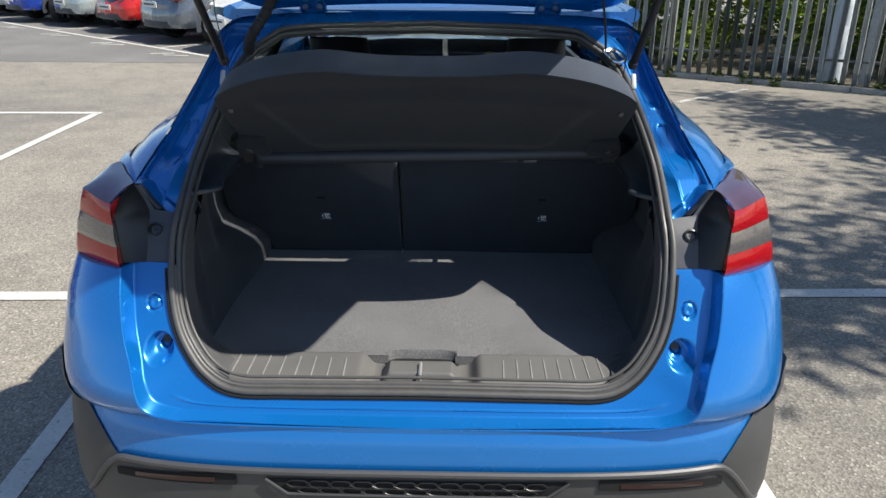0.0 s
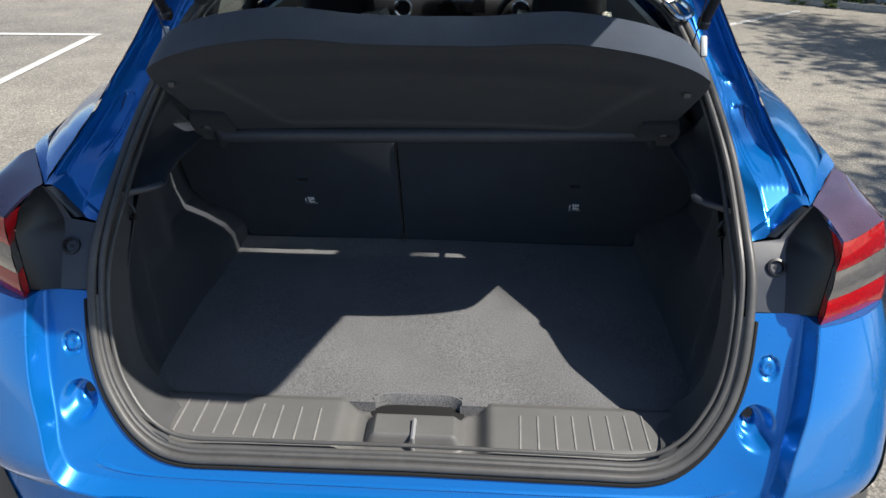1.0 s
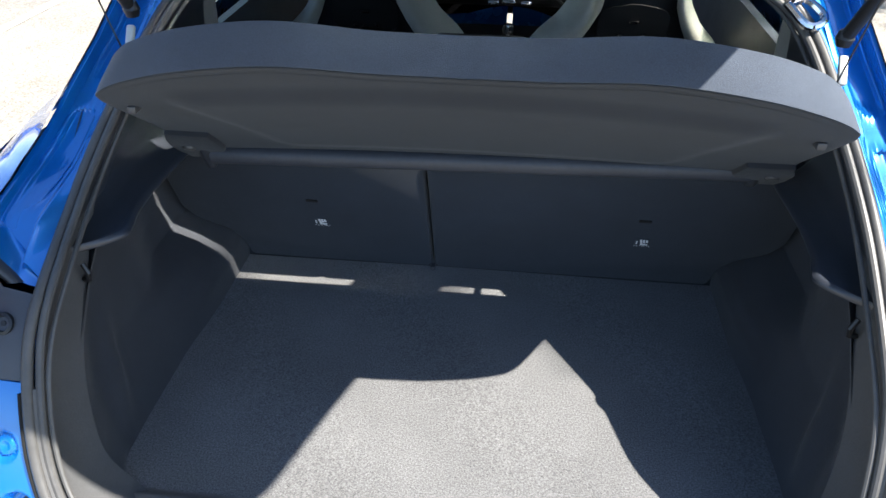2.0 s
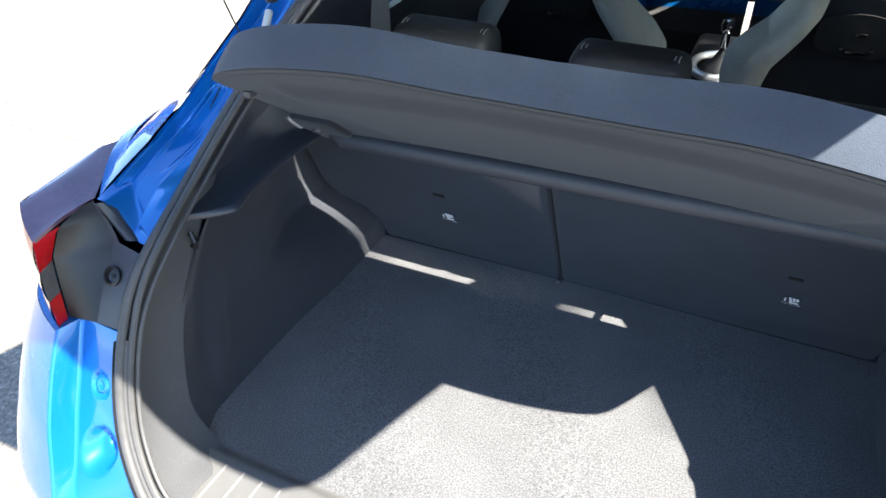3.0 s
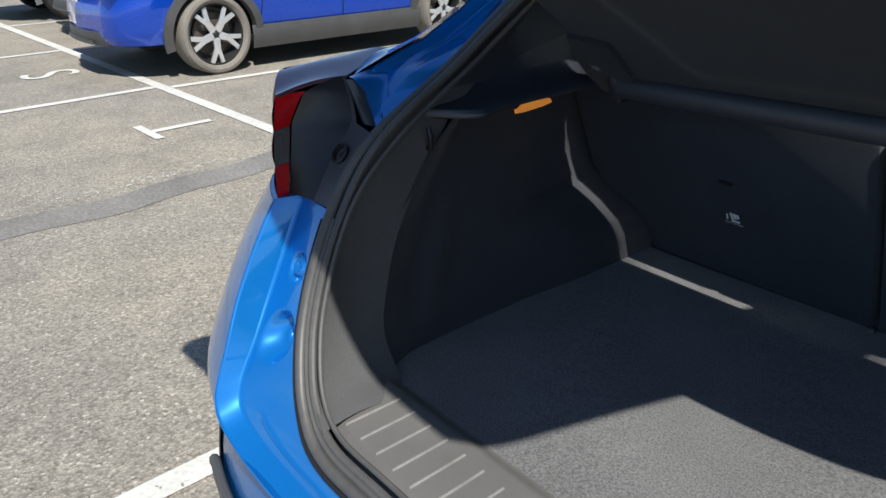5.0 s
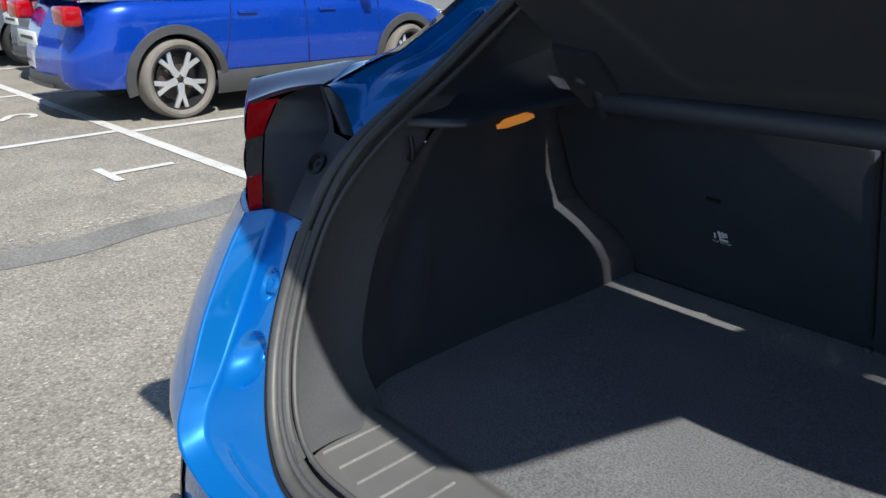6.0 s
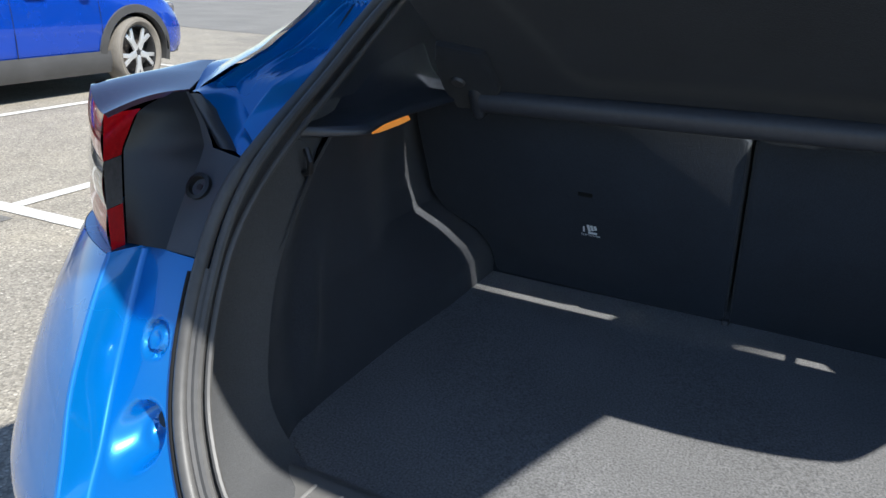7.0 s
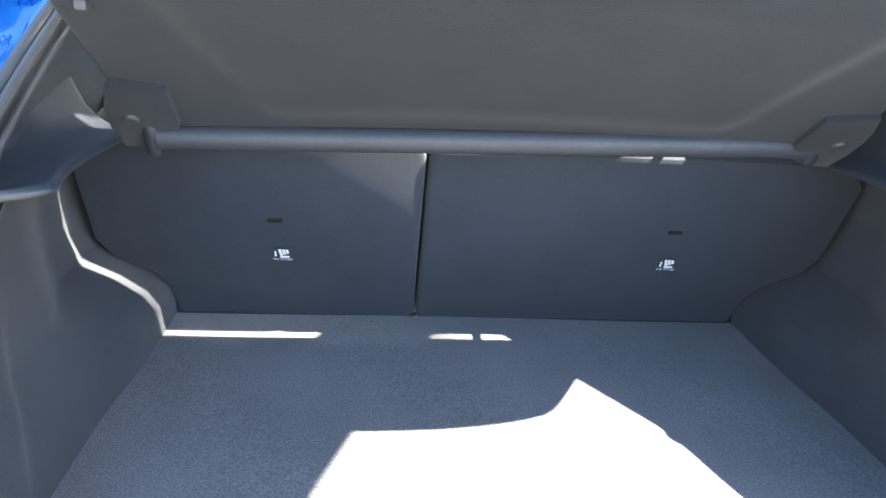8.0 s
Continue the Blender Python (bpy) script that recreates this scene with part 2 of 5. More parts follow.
def spline(pts, n):
    """n + 1 places evenly along a smooth curve through pts."""
    P = [Vector(p) for p in pts]
    P = [P[0] * 2 - P[1]] + P + [P[-1] * 2 - P[-2]]
    fine = []
    for i in range(1, len(P) - 2):
        a, b, c, d = P[i - 1:i + 3]
        for k in range(24):
            t = k / 24
            fine.append(0.5 * (2 * b + (c - a) * t + (2 * a - 5 * b + 4 * c - d) * t * t + (3 * b - a - 3 * c + d) * t ** 3))
    fine.append(P[-2])
    run = [0.0]
    for a, b in zip(fine, fine[1:]):
        run.append(run[-1] + (b - a).length)
    res = []
    for k in range(n + 1):
        s = run[-1] * k / n
        res.append(Vector([float(np.interp(s, run, [p[j] for p in fine])) for j in range(len(fine[0]))]))
    return res


def add_grid(bm, fn, nu, nv, keep=None, loop=False):
    rows = [[bm.verts.new(fn(i / nu, j / nv)) for j in range(nv + 1)] for i in range(nu if loop else nu + 1)]
    for i in range(nu):
        a, b = rows[i], rows[(i + 1) % len(rows)]
        for j in range(nv):
            q = [a[j], b[j], b[j + 1], a[j + 1]]
            if keep is None or keep(sum((v.co for v in q), Vector()) / 4):
                try:
                    bm.faces.new(q)
                except ValueError:
                    pass
    return bm


def grid(fn, nu, nv, keep=None, thick=0.0, loop=False):
    bm = bmesh.new()
    add_grid(bm, fn, nu, nv, keep, loop)
    if keep:
        bmesh.ops.delete(bm, geom=[v for v in bm.verts if not v.link_faces], context="VERTS")
    if thick:
        bmesh.ops.recalc_face_normals(bm, faces=bm.faces)
        bmesh.ops.solidify(bm, geom=bm.faces[:], thickness=thick)
    return bm


def box(bm, size, m=None, bevel=0.0, seg=2):
    res = bmesh.ops.create_cube(bm, size=1.0, matrix=(m or Matrix()) @ Matrix.Diagonal((*size, 1)))
    if bevel:
        vs = set(res["verts"])
        es = [e for e in bm.edges if e.verts[0] in vs and e.verts[1] in vs]
        bmesh.ops.bevel(bm, geom=es, offset=bevel, segments=seg, affect="EDGES", profile=0.5)
    return bm


def boxed(size, m=None, bevel=0.0, seg=2):
    return box(bmesh.new(), size, m, bevel, seg)


def tube(pts, r, sides=10, closed=False, flat=1.0, bm=None):
    """A round bar swept along pts; r may be a function of 0..1."""
    bm = bm or bmesh.new()
    P = [Vector(p) for p in pts]
    n = len(P)
    rings = []
    last = None
    for i, p in enumerate(P):
        a, b = (P[i - 1], P[(i + 1) % n]) if closed else (P[max(0, i - 1)], P[min(n - 1, i + 1)])
        d = (b - a).normalized()
        if last is None:
            up = Vector((0, 0, 1)) if abs(d.z) < 0.9 else Vector((0, 1, 0))
            side = d.cross(up).normalized()
        else:
            side = (last - d * last.dot(d)).normalized()
        last = side
        nn = side.cross(d).normalized()
        rad = r(i / max(1, n - 1)) if callable(r) else r
        rings.append([bm.verts.new(p + (side * math.cos(k * math.tau / sides) + nn * math.sin(k * math.tau / sides) * flat) * rad) for k in range(sides)])
    for i in range(n if closed else n - 1):
        a, b = rings[i], rings[(i + 1) % n]
        for k in range(sides):
            bm.faces.new((a[k], a[(k + 1) % sides], b[(k + 1) % sides], b[k]))
    if not closed:
        bm.faces.new(rings[0][::-1])
        bm.faces.new(rings[-1])
    return bm


def lathe(profile, seg=32, m=None, bm=None):
    """profile: (radius, along) pairs turned about the local z axis."""
    bm = bm or bmesh.new()
    m = m or Matrix()
    rings = []
    for r, z in profile:
        if r < 1e-6:
            rings.append([bm.verts.new(m @ Vector((0, 0, z)))])
        else:
            rings.append([bm.verts.new(m @ Vector((r * math.cos(k * math.tau / seg), r * math.sin(k * math.tau / seg), z))) for k in range(seg)])
    for a, b in zip(rings, rings[1:]):
        for k in range(seg):
            q = [a[k % len(a)], a[(k + 1) % len(a)], b[(k + 1) % len(b)], b[k % len(b)]]
            q = list(dict.fromkeys(q))
            if len(q) > 2:
                bm.faces.new(q)
    return bm


def prism(pts, depth, m=None, bevel=0.0):
    """A flat outline in the local xy plane, drawn out along z from 0 to depth."""
    bm = bmesh.new()
    vs = [bm.verts.new((*p, 0)) for p in pts]
    face = bm.faces.new(vs)
    ext = bmesh.ops.extrude_face_region(bm, geom=[face])
    bmesh.ops.translate(bm, vec=(0, 0, depth), verts=[g for g in ext["geom"] if isinstance(g, bmesh.types.BMVert)])
    if bevel:
        bmesh.ops.bevel(bm, geom=bm.edges[:], offset=bevel, segments=2, affect="EDGES", profile=0.5)
    if m:
        bm.transform(m)
    return bm


def letter(text, size, name, material, m, parent=None):
    """Flat lettering in the built-in font as a thin mesh."""
    cu = bpy.data.curves.new(name, "FONT")
    cu.body, cu.size, cu.align_x, cu.align_y = text, size, "CENTER", "CENTER"
    tmp = new(name, cu)
    me = bpy.data.meshes.new_from_object(tmp.evaluated_get(bpy.context.evaluated_depsgraph_get()))
    bpy.data.objects.remove(tmp)
    me.transform(m)
    me.materials.clear()
    me.materials.append(material)
    ob = new(name, me)
    ob.parent = parent
    return ob


# ---- ground ----
GRID = Matrix.Translation((0, 2.0, 0)) @ Matrix.Rotation(radians(2.3), 4, "Z")


def sheet(name, x0, y0, x1, y1, z, material, m=Matrix(), parent=None, nx=1, ny=1):
    ob = link_mesh(name, grid(lambda u, v: m @ Vector((x0 + (x1 - x0) * u, y0 + (y1 - y0) * v, z)), nx, ny), material, parent, smooth=0)
    return ob


ground = tagged(sheet("ground", -900, -900, 900, 900, 0, asphalt, nx=12, ny=12), "worn pale grey asphalt of a car park", "ground", kind="structure")
old_asphalt = mat("dark_old_asphalt", (0.155, 0.150, 0.140), 0.9, grain=0.35, scale=90, bump=0.003, stain=0.2, stain_scale=0.8)
tagged(sheet("road", -60, 10.4, 9, 34, 0.004, old_asphalt, nx=4, ny=2), "darker grey asphalt lane across the car park", "road", kind="structure")
tar = mat("tar_band", (0.165, 0.158, 0.145), 0.85, grain=0.4, scale=60, bump=0.002, stain=0.4, stain_scale=1.4)
tagged(link_mesh("road_patch", grid(lambda u, v: GRID @ Vector((-3.84 + 0.26 * v + 0.05 * math.sin(11 * u) + 0.02 * math.sin(37 * u), -4.6 + 4.5 * u, 0.003)), 60, 3), tar, smooth=0),
       "dark resurfaced asphalt strip along a bay", "road patch", kind="structure")


def road_line(u0, v0, u1, v1, w=0.09, m=GRID, name="road_line", z=0.006):
    a, b = Vector((u0, v0, z)), Vector((u1, v1, z))
    side = Vector((-(b - a).y, (b - a).x, 0)).normalized() * w / 2
    n = max(2, int((b - a).length / 0.12))

    def fn(s, q):
        jag = 0.004 * math.sin(61 * s * n / 7 + u0 * 3 + q * 2)
        return m @ (a + (b - a) * s + side * ((q * 2 - 1) * (1 + jag * 6)))
    return tagged(link_mesh(name, grid(fn, n, 1), line_paint, smooth=0), "worn white painted parking bay line", "road line", "bay lines", "structure")


road_line(-30, 0, -1.50, 0, 0.10)
road_line(-1.42, 0, 9.0, 0, 0.10)
for u in (1.06, -1.47, -6.22, -8.74, -11.2, -13.7):
    road_line(u, -4.7, u, -0.055)
tagged(road_line(-3.92, -4.7, -3.92, -0.055, 0.085), "almost worn away white parking bay line").data.materials[0] = scraped_paint
for u, w in ((-3.82, -3.69), (-6.12, -5.80), (-8.70, -8.45), (-11.2, -10.9), (-13.7, -13.4)):
    road_line(u, 0.055, w, 4.62)
road_line(-20, 4.68, -3.64, 4.68)
tagged(road_line(2.77, 7.49, 3.95, 8.46, 0.085, Matrix()), "faint worn white parking line").data.materials[0] = faint_paint
# the slanting row of bays across the lane
FAR = Matrix.Translation((-4.15, 11.22, 0.004)) @ Matrix.Rotation(math.atan2(0.644, -0.765), 4, "Z")
road_line(-7, 0, 26, 0, 0.09, FAR)
for k in range(10):
    road_line(-0.72 + 2.27 * k, -0.06, -0.72 + 2.27 * k, -4.6, 0.09, FAR)
    road_line(0.93 - 2.23 + 2.23 * k, 0.50, 0.69 - 2.23 + 2.23 * k, 0.19, 0.075, FAR, "bay_mark")
    road_line(0.62 - 2.23 + 2.23 * k, 0.44, 0.22 - 2.23 + 2.23 * k, 0.20, 0.065, FAR, "bay_mark")
road_line(4.4, 8.75, 5.0, 8.62, 0.10, Matrix())
for text, u, v in (("T", -4.87, -.41), ("S", -7.46, -.50)):
    ob = letter(text, 0.72, "bay_letter", line_paint, GRID @ pose(u, v, 0.007, 0, 0, 180))
    tagged(ob, "white painted letter %s on the asphalt bay" % text, "road marking", "bay letters", "structure")

# ---- the blue hatchback: surfaces ----
ZT = spline([(0.30, -0.14), (0.55, -0.125), (0.70, -0.09), (0.77, -0.055), (0.88, 0.004), (1.0, 0.07), (1.1, 0.15), (1.25, 0.33), (1.37, 0.50), (1.50, 0.68), (1.56, 0.77)], 120)


def rear_y(z):
    """How far forward the rear surface of the body lies at height z."""
    return float(np.interp(z, [p[0] for p in ZT], [p[1] for p in ZT]))


O_LOW = [(0, .742), (.30, .740), (.43, .742), (.50, .772), (.55, .829), (.578, .888), (.592, .96), (.597, 1.0)]
EDGE = [(0, .694), (.30, .695), (.50, .700), (.575, .709), (.618, .728), (.640, .764), (.656, .81), (.677, .87), (.687, .93), (.694, 1.0)]
CREASE = [(0, .683), (.30, .684), (.50, .689), (.585, .699), (.628, .718), (.648, .756), (.663, .81), (.684, .87), (.698, .93), (.708, 1.0)]
O_UP = [(.599, 1.105), (.584, 1.19), (.557, 1.30), (.520, 1.40), (.460, 1.46), (.38, 1.488), (0, 1.50)]
C_UP = [(.714, 1.170), (.707, 1.210), (.690, 1.243), (.668, 1.30), (.622, 1.42), (.584, 1.50), (.46, 1.525), (0, 1.536)]
O_ALL = O_LOW[:-1] + [(.60, 1.07)] + O_UP[1:]


def on_rear(p, fwd=0.0):
    return Vector((p[0], rear_y(p[1]) + fwd, p[1]))


def tuck(x, z):
    """How the upper opening edge lies further in than the rear surface: sideways, forwards."""
    k = sstep((z - 1.09) / .11) * sstep((1.49 - z) / .09)
    return Vector((math.copysign(0.020 * k, x), 0.055 * k, 0))


def channel_depth(z):
    """How much further forward the drain channel beside the opening lies than the rear surface."""
    return lerp(z, (1.170, 0), (1.185, .022), (1.205, .060), (1.25, .068), (1.36, .060), (1.46, .020), (1.50, 0))


def opening_loop(n, out=0.0, fwd=0.0):
    """The tailgate opening as a closed ring, moved outwards and forwards."""
    half = spline(O_ALL, n // 2)
    ring = [Vector((p[0], p[1])) for p in half] + [Vector((-p[0], p[1])) for p in half[-2:0:-1]]
    res = []
    for i, p in enumerate(ring):
        d = (ring[(i + 1) % len(ring)] - ring[i - 1]).normalized()
        q = p + Vector((d.y, -d.x)) * out
        res.append(on_rear(q, fwd) + tuck(q.x, q.y))
    return res


car = thing("hatchback", "metallic blue hatchback with its tailgate raised and empty boot", "car")
WB_R, WB_F, WR = 0.67, 3.31, 0.335          # rear and front axle, wheel radius


def side_x(z):
    return lerp(z, (.18, .80), (.30, .86), (.45, .878), (.60, .880), (.70, .890), (.80, .900), (.92, .898), (1.0, .882), (1.08, .858), (1.17, .812))


def crease_x(z):
    if z <= 0.6722:
        return 0.0
    c = spline(CREASE, 200)
    return float(np.interp(z, [p[1] for p in c], [p[0] for p in c]))


CREASE_X = {}
PROUD = spline([(.660, .040), (.672, .042), (.70, .047), (.735, .057), (.765, .062), (.86, .058), (.92, .050), (1.0, .037)], 80)
INSET = spline([(.66, .006), (.69, .012), (.73, .022), (.764, .026), (.81, .014), (.87, .001), (.93, -.005), (1.0, -.006)], 80)


def proud(z):
    """How far the quarter panel stands behind the tailgate surround along the outer crease."""
    return float(np.interp(z, [p[0] for p in PROUD], [p[1] for p in PROUD]))


def inset(z):
    """How far the inner crease stands behind the general rear surface."""
    return float(np.interp(z, [p[0] for p in INSET], [p[1] for p in INSET]))



def crease_start(z):
    if z not in CREASE_X:
        CREASE_X[z] = crease_x(z)
    return CREASE_X[z], None


def corner(x, z):
    W = side_x(z) + 0.001
    n = lerp(z, (.3, 3.6), (.6, 3.3), (.75, 2.9), (1.0, 3.1))
    k = min(1.0, abs(x) / W)
    return 0.30 * (1 - (1 - k ** n) ** (1 / n))


def skin_y(x, z):
    """Rear skin of bumper and quarter panel at x, z."""
    low = lerp(z, (.18, -.08), (.30, -.135), (.45, -.168), (.55, -.169), (.60, -.163), (.645, -.151), (.672, -.140))
    if z < 0.672:
        return low + corner(x, z)
    xc = crease_start(z)[0]
    top = rear_y(z) - proud(z)
    return top + corner(x, z) - corner(xc, z)


def arch(c):
    """True outside both wheel arches."""
    return min(math.hypot(c.y - WB_R, c.z - WR), math.hypot(c.y - WB_F, c.z - WR)) > 0.40 or abs(c.x) < 0.6


def side_skin(sg, z0, z1, nz, start):
    def fn(u, v):
        z = z0 + (z1 - z0) * v
        W = side_x(z)
        x0, y0 = start(z)
        if u < 0.34:                       # rear face and corner
            q = u / 0.34
            if y0 is None:
                a0 = math.asin(min(1, x0 / W))
                x = W * math.sin(a0 + (math.pi / 2 - a0) * q)
                return Vector((sg * x, skin_y(x, z), z))
            return Vector((sg * W, y0 + (0.52 - y0) * q, z))
        yr = skin_y(W, z) if y0 is None else 0.52
        if u < 0.84:                       # flank
            q = (u - 0.34) / 0.5
            y = yr + (3.35 - yr) * q
            return Vector((sg * (W - 0.012 * math.sin(math.pi * q) * (1 if z > 0.5 else 0)), y, z))
        a = (u - 0.84) / 0.16 * math.pi / 2  # front corner and nose
        k = lerp(z, (.2, .62), (.5, .75), (.8, .72), (1.0, .5), (1.17, .35))
        return Vector((sg * W * (0.02 + 0.98 * max(0.0, math.cos(a)) ** 0.55), 3.35 + k * max(0.0, math.sin(a)) ** 0.9, z))
    return grid(fn, 150, nz, arch)


for sg, side in ((1, "right"), (-1, "left")):
    part("quarter_panel", side_skin(sg, 0.672, 0.998, 30, crease_start), blue_paint, car)
    part("bumper_skin", side_skin(sg, 0.36, 0.6719, 30, lambda z: (0.0, None)), blue_paint, car)
    part("shoulder_panel", side_skin(sg, 0.998, 1.17, 12, lambda z: (0, lerp(z, (1.0, .20), (1.10, .27), (1.17, .33)))), blue_paint, car)
    part("lower_cladding", side_skin(sg, 0.19, 0.362, 14, lambda z: (0.0, None)), cladding, car, "dark grey textured lower cladding")

    # dark corner cladding that sweeps from the valance up to the wheel arch
    def corner_clad(u, v):
        z = 0.355 + 0.400 * v
        W = side_x(z)
        xb = min(W - .004, lerp(z, (.355, .66), (.42, .68), (.52, .695), (.58, .715), (.64, .765), (.70, .830), (.745, .872), (.78, .893)))
        a0 = math.asin(xb / W)
        q = min(1.0, u / 0.6)
        x = W * math.sin(a0 + (math.pi / 2 - a0) * q)
        y = skin_y(x, z) + max(0.0, u - 0.6) / 0.4 * 0.16
        puff = 0.003 + 0.030 * sstep(u * 1.1)
        return Vector((sg * (x + puff), y - 0.003, z))
    part("corner_cladding", grid(corner_clad, 40, 20), cladding, car, "dark grey corner cladding by the wheel arch")

    # wheel arch cladding
    for yc in (WB_R, WB_F):
        def lip(u, v, yc=yc):
            a = math.pi * (-0.06 + 1.12 * u)
            r = (0.350, 0.372, 0.438, 0.446)[min(3, int(round(v * 3)))]
            z = WR + r * math.sin(a)
            x = side_x(max(.19, z)) + (0.055, 0.065, 0.052, -0.004)[min(3, int(round(v * 3)))] - (0.05 if v < .2 else 0)
            return Vector((sg * x, yc + r * math.cos(a), z))
        part("wheel_arch", grid(lip, 48, 3), cladding, car, "dark grey wheel arch cladding")

        def liner(u, v, yc=yc):
            a = math.pi * u
            return Vector((sg * (0.87 - 0.27 * v), yc + 0.40 * math.cos(a), WR + 0.40 * math.sin(a)))
        part("arch_liner", grid(liner, 24, 2), slot_black, car)

    # band round the lower opening, with a bump stop cup and a round plug
    o, e, c = spline(O_LOW, 260), spline(EDGE, 260), spline(CREASE, 260)
    CUP, PLUG = Vector((.617, .823)), Vector((.636, .914))

    def band(u, v):
        i, j = min(260, int(round(u * 260))), int(round(v * 64))
        pe, pc = e[i], c[i]
        ye, yc = -inset(pe[1]), -proud(pc[1])
        if j <= 46:                        # flat face
            w = j / 46 * (1 - 0.003 / max(.02, (pe - o[i]).length))
            p = o[i].lerp(pe, w)
            step = 0.006 * sstep((0.10 - w) / 0.08) * (1 if p[1] < .76 else .3) + ye * w ** 1.5
            step -= 0.0030 * math.exp(-((w - .74) / .035) ** 2) * sstep((.735 - p[1]) / .012)
        elif j <= 60:                      # return to the quarter panel, with rounded edges
            w = (j - 47) / 13
            k = 0.06 + 0.90 * w
            p = pe.lerp(pc, k)
            step = ye + (yc - ye) * k
        else:
            w = (j - 60) / 4
            p = pc + (pc - pe).normalized() * (0.0025 * w)
            step = yc + (ye - yc) * 0.04 * (1 - w) ** 2
        q = on_rear(p, step)
        r = (Vector(p) - CUP).length
        if r < 0.036:
            q.y += 0.030 * sstep((0.036 - r) / 0.016) + 0.010 * sstep((0.014 - r) / 0.004)
            q.x += -0.008 * sstep((0.036 - r) / 0.02)
        r = (Vector(p) - PLUG).length
        if r < 0.0205:
            q.y += 0.007 * sstep((0.0205 - r) / 0.004) - 0.006 * sstep((0.0145 - r) / 0.003) + 0.003 * sstep((0.008 - r) / 0.006)
        q.x *= sg
        return q
    part("tailgate_surround", grid(band, 260, 64), blue_paint, car, smooth=50)
    part("bump_stop", lathe([(0, 0), (.006, 0), (.010, .003), (.010, .012), (.0, .012)], 20, pose(sg * .606, 0.010, .829, 70, 0, 0)), black_plastic, car)

    # upper pillar with a drain channel
    o2, c2 = spline(O_UP, 170), spline(C_UP, 170)

    def dish(z, v, z0, z1, v0, v1, r):
        """Signed distance from a round-cornered recess in the channel floor."""
        W = 0.118
        a, b = abs(z - (z0 + z1) / 2) - (z1 - z0) / 2 + r, abs(v - (v0 + v1) / 2) * W - (v1 - v0) / 2 * W + r
        return math.hypot(max(a, 0), max(b, 0)) + min(max(a, b), 0) - r

    def pillar(u, v):
        i = min(170, int(round(u * 170)))
        p = o2[i].lerp(c2[i], v)
        z = p[1]
        side = sstep((1.50 - z) / .02)
        lo = 0.37 + 0.05 * sstep((z - 1.265) / .03)
        d = (0.018 + 0.006 * sstep((z - 1.265) / .03)) * sstep((v - lo) / .07) * side
        for sd in (dish(z, v - .25 * (z - 1.22), 1.176, 1.266, .47, .83, .014), dish(z, v, 1.302, 1.470, .50, .85, .012)):
            d += (0.012 * sstep(-sd / .005) - 0.0030 * math.exp(-((sd - .002) / .0028) ** 2)) * side
        d -= (0.034 + 0.012 * sstep((z - 1.27) / .03)) * sstep((v - .885) / .05) * side
        d += 0.006 * sstep((.07 - v) / .04)
        q = on_rear(p, d + 0.01 + channel_depth(z) * sstep(v / .40)) + tuck(p[0], z) * max(0.0, 1 - v / .36)
        q.x *= sg
        return q
    part("rear_pillar", grid(pillar, 170, 90), blue_paint, car, smooth=24)

    # outer skin of the rear pillar, from the channel to the side window
    def outer(u, v):
        i = min(130, int(round(u * 130)))
        p = on_rear(c2[i], -0.022 + channel_depth(c2[i][1]))
        xs = lerp(p.z, (1.165, .805), (1.30, .735), (1.45, .655), (1.51, .61), (1.54, .585))
        end = Vector((xs, 1.02, p.z))
        q = p.lerp(end, v)
        k = 1 - u
        q.x = p.x + (xs - p.x) * (1 - (1 - v) ** lerp(p.z, (1.2, 2.2), (1.3, 1.5)))
        q.x += lerp(p.z, (1.165, .062), (1.21, .050), (1.25, .022), (1.29, .004), (1.33, 0)) * math.sin(math.pi * v ** .6)
        q.z += 0.006 * math.sin(math.pi * v)
        q.x *= sg
        return q
    part("pillar_skin", grid(outer, 130, 20), blue_paint, car)
    tip = Vector((sg * .802, .324, 1.179))

    def cap(u, v):
        foot_in = Vector((sg * .712, .186, 1.160))
        a = foot_in.lerp(outer(0, 0), u / .15) if u < .15 else outer(0, (u - .15) / .85)
        b = tip.lerp(Vector((sg * .803, 1.02, 1.171)), u) + Vector((sg * .03 * math.sin(math.pi * u ** .6), 0, 0))
        q = a.lerp(b, v)
        q.z += 0.010 * math.sin(math.pi * v)
        return q
    part("shoulder_cap", grid(cap, 40, 12), blue_paint, car)

    # satin panel between opening and lamp, with its recessed flank and fixing
    def flank_edge(z):
        """Where the dark panel meets the inner wall of the lamp."""
        return Vector((sg * lerp(z, (1.0, .716), (1.06, .722), (1.106, .728), (1.165, .716)), lerp(z, (1.0, .066), (1.06, .076), (1.106, .086), (1.15, .106), (1.165, .150)), z))

    def panel(u, v):
        z = 1.0 + 0.165 * u
        xo = lerp(z, (1.0, .598), (1.098, .601), (1.104, .660), (1.165, .704))
        xm = lerp(z, (1.0, .662), (1.09, .668), (1.104, .674), (1.165, .708))
        y = min(rear_y(z) + 0.004, lerp(z, (1.10, .158), (1.13, .168), (1.165, .170)))
        fe = flank_edge(z)
        if v < 0.5:
            x = xo + (xm - xo) * v * 2
            return Vector((sg * x, y, z))
        w = (v - 0.5) * 2
        return Vector((sg * xm, y, z)).lerp(fe, w)
    part("lamp_panel", grid(lambda u, v: panel(u, v * .5), 30, 12), panel_plastic, car, "satin black plastic panel beside the lamp")
    part("panel_flank", grid(lambda u, v: panel(u, .5 + v * .5), 30, 12), black_plastic, car)
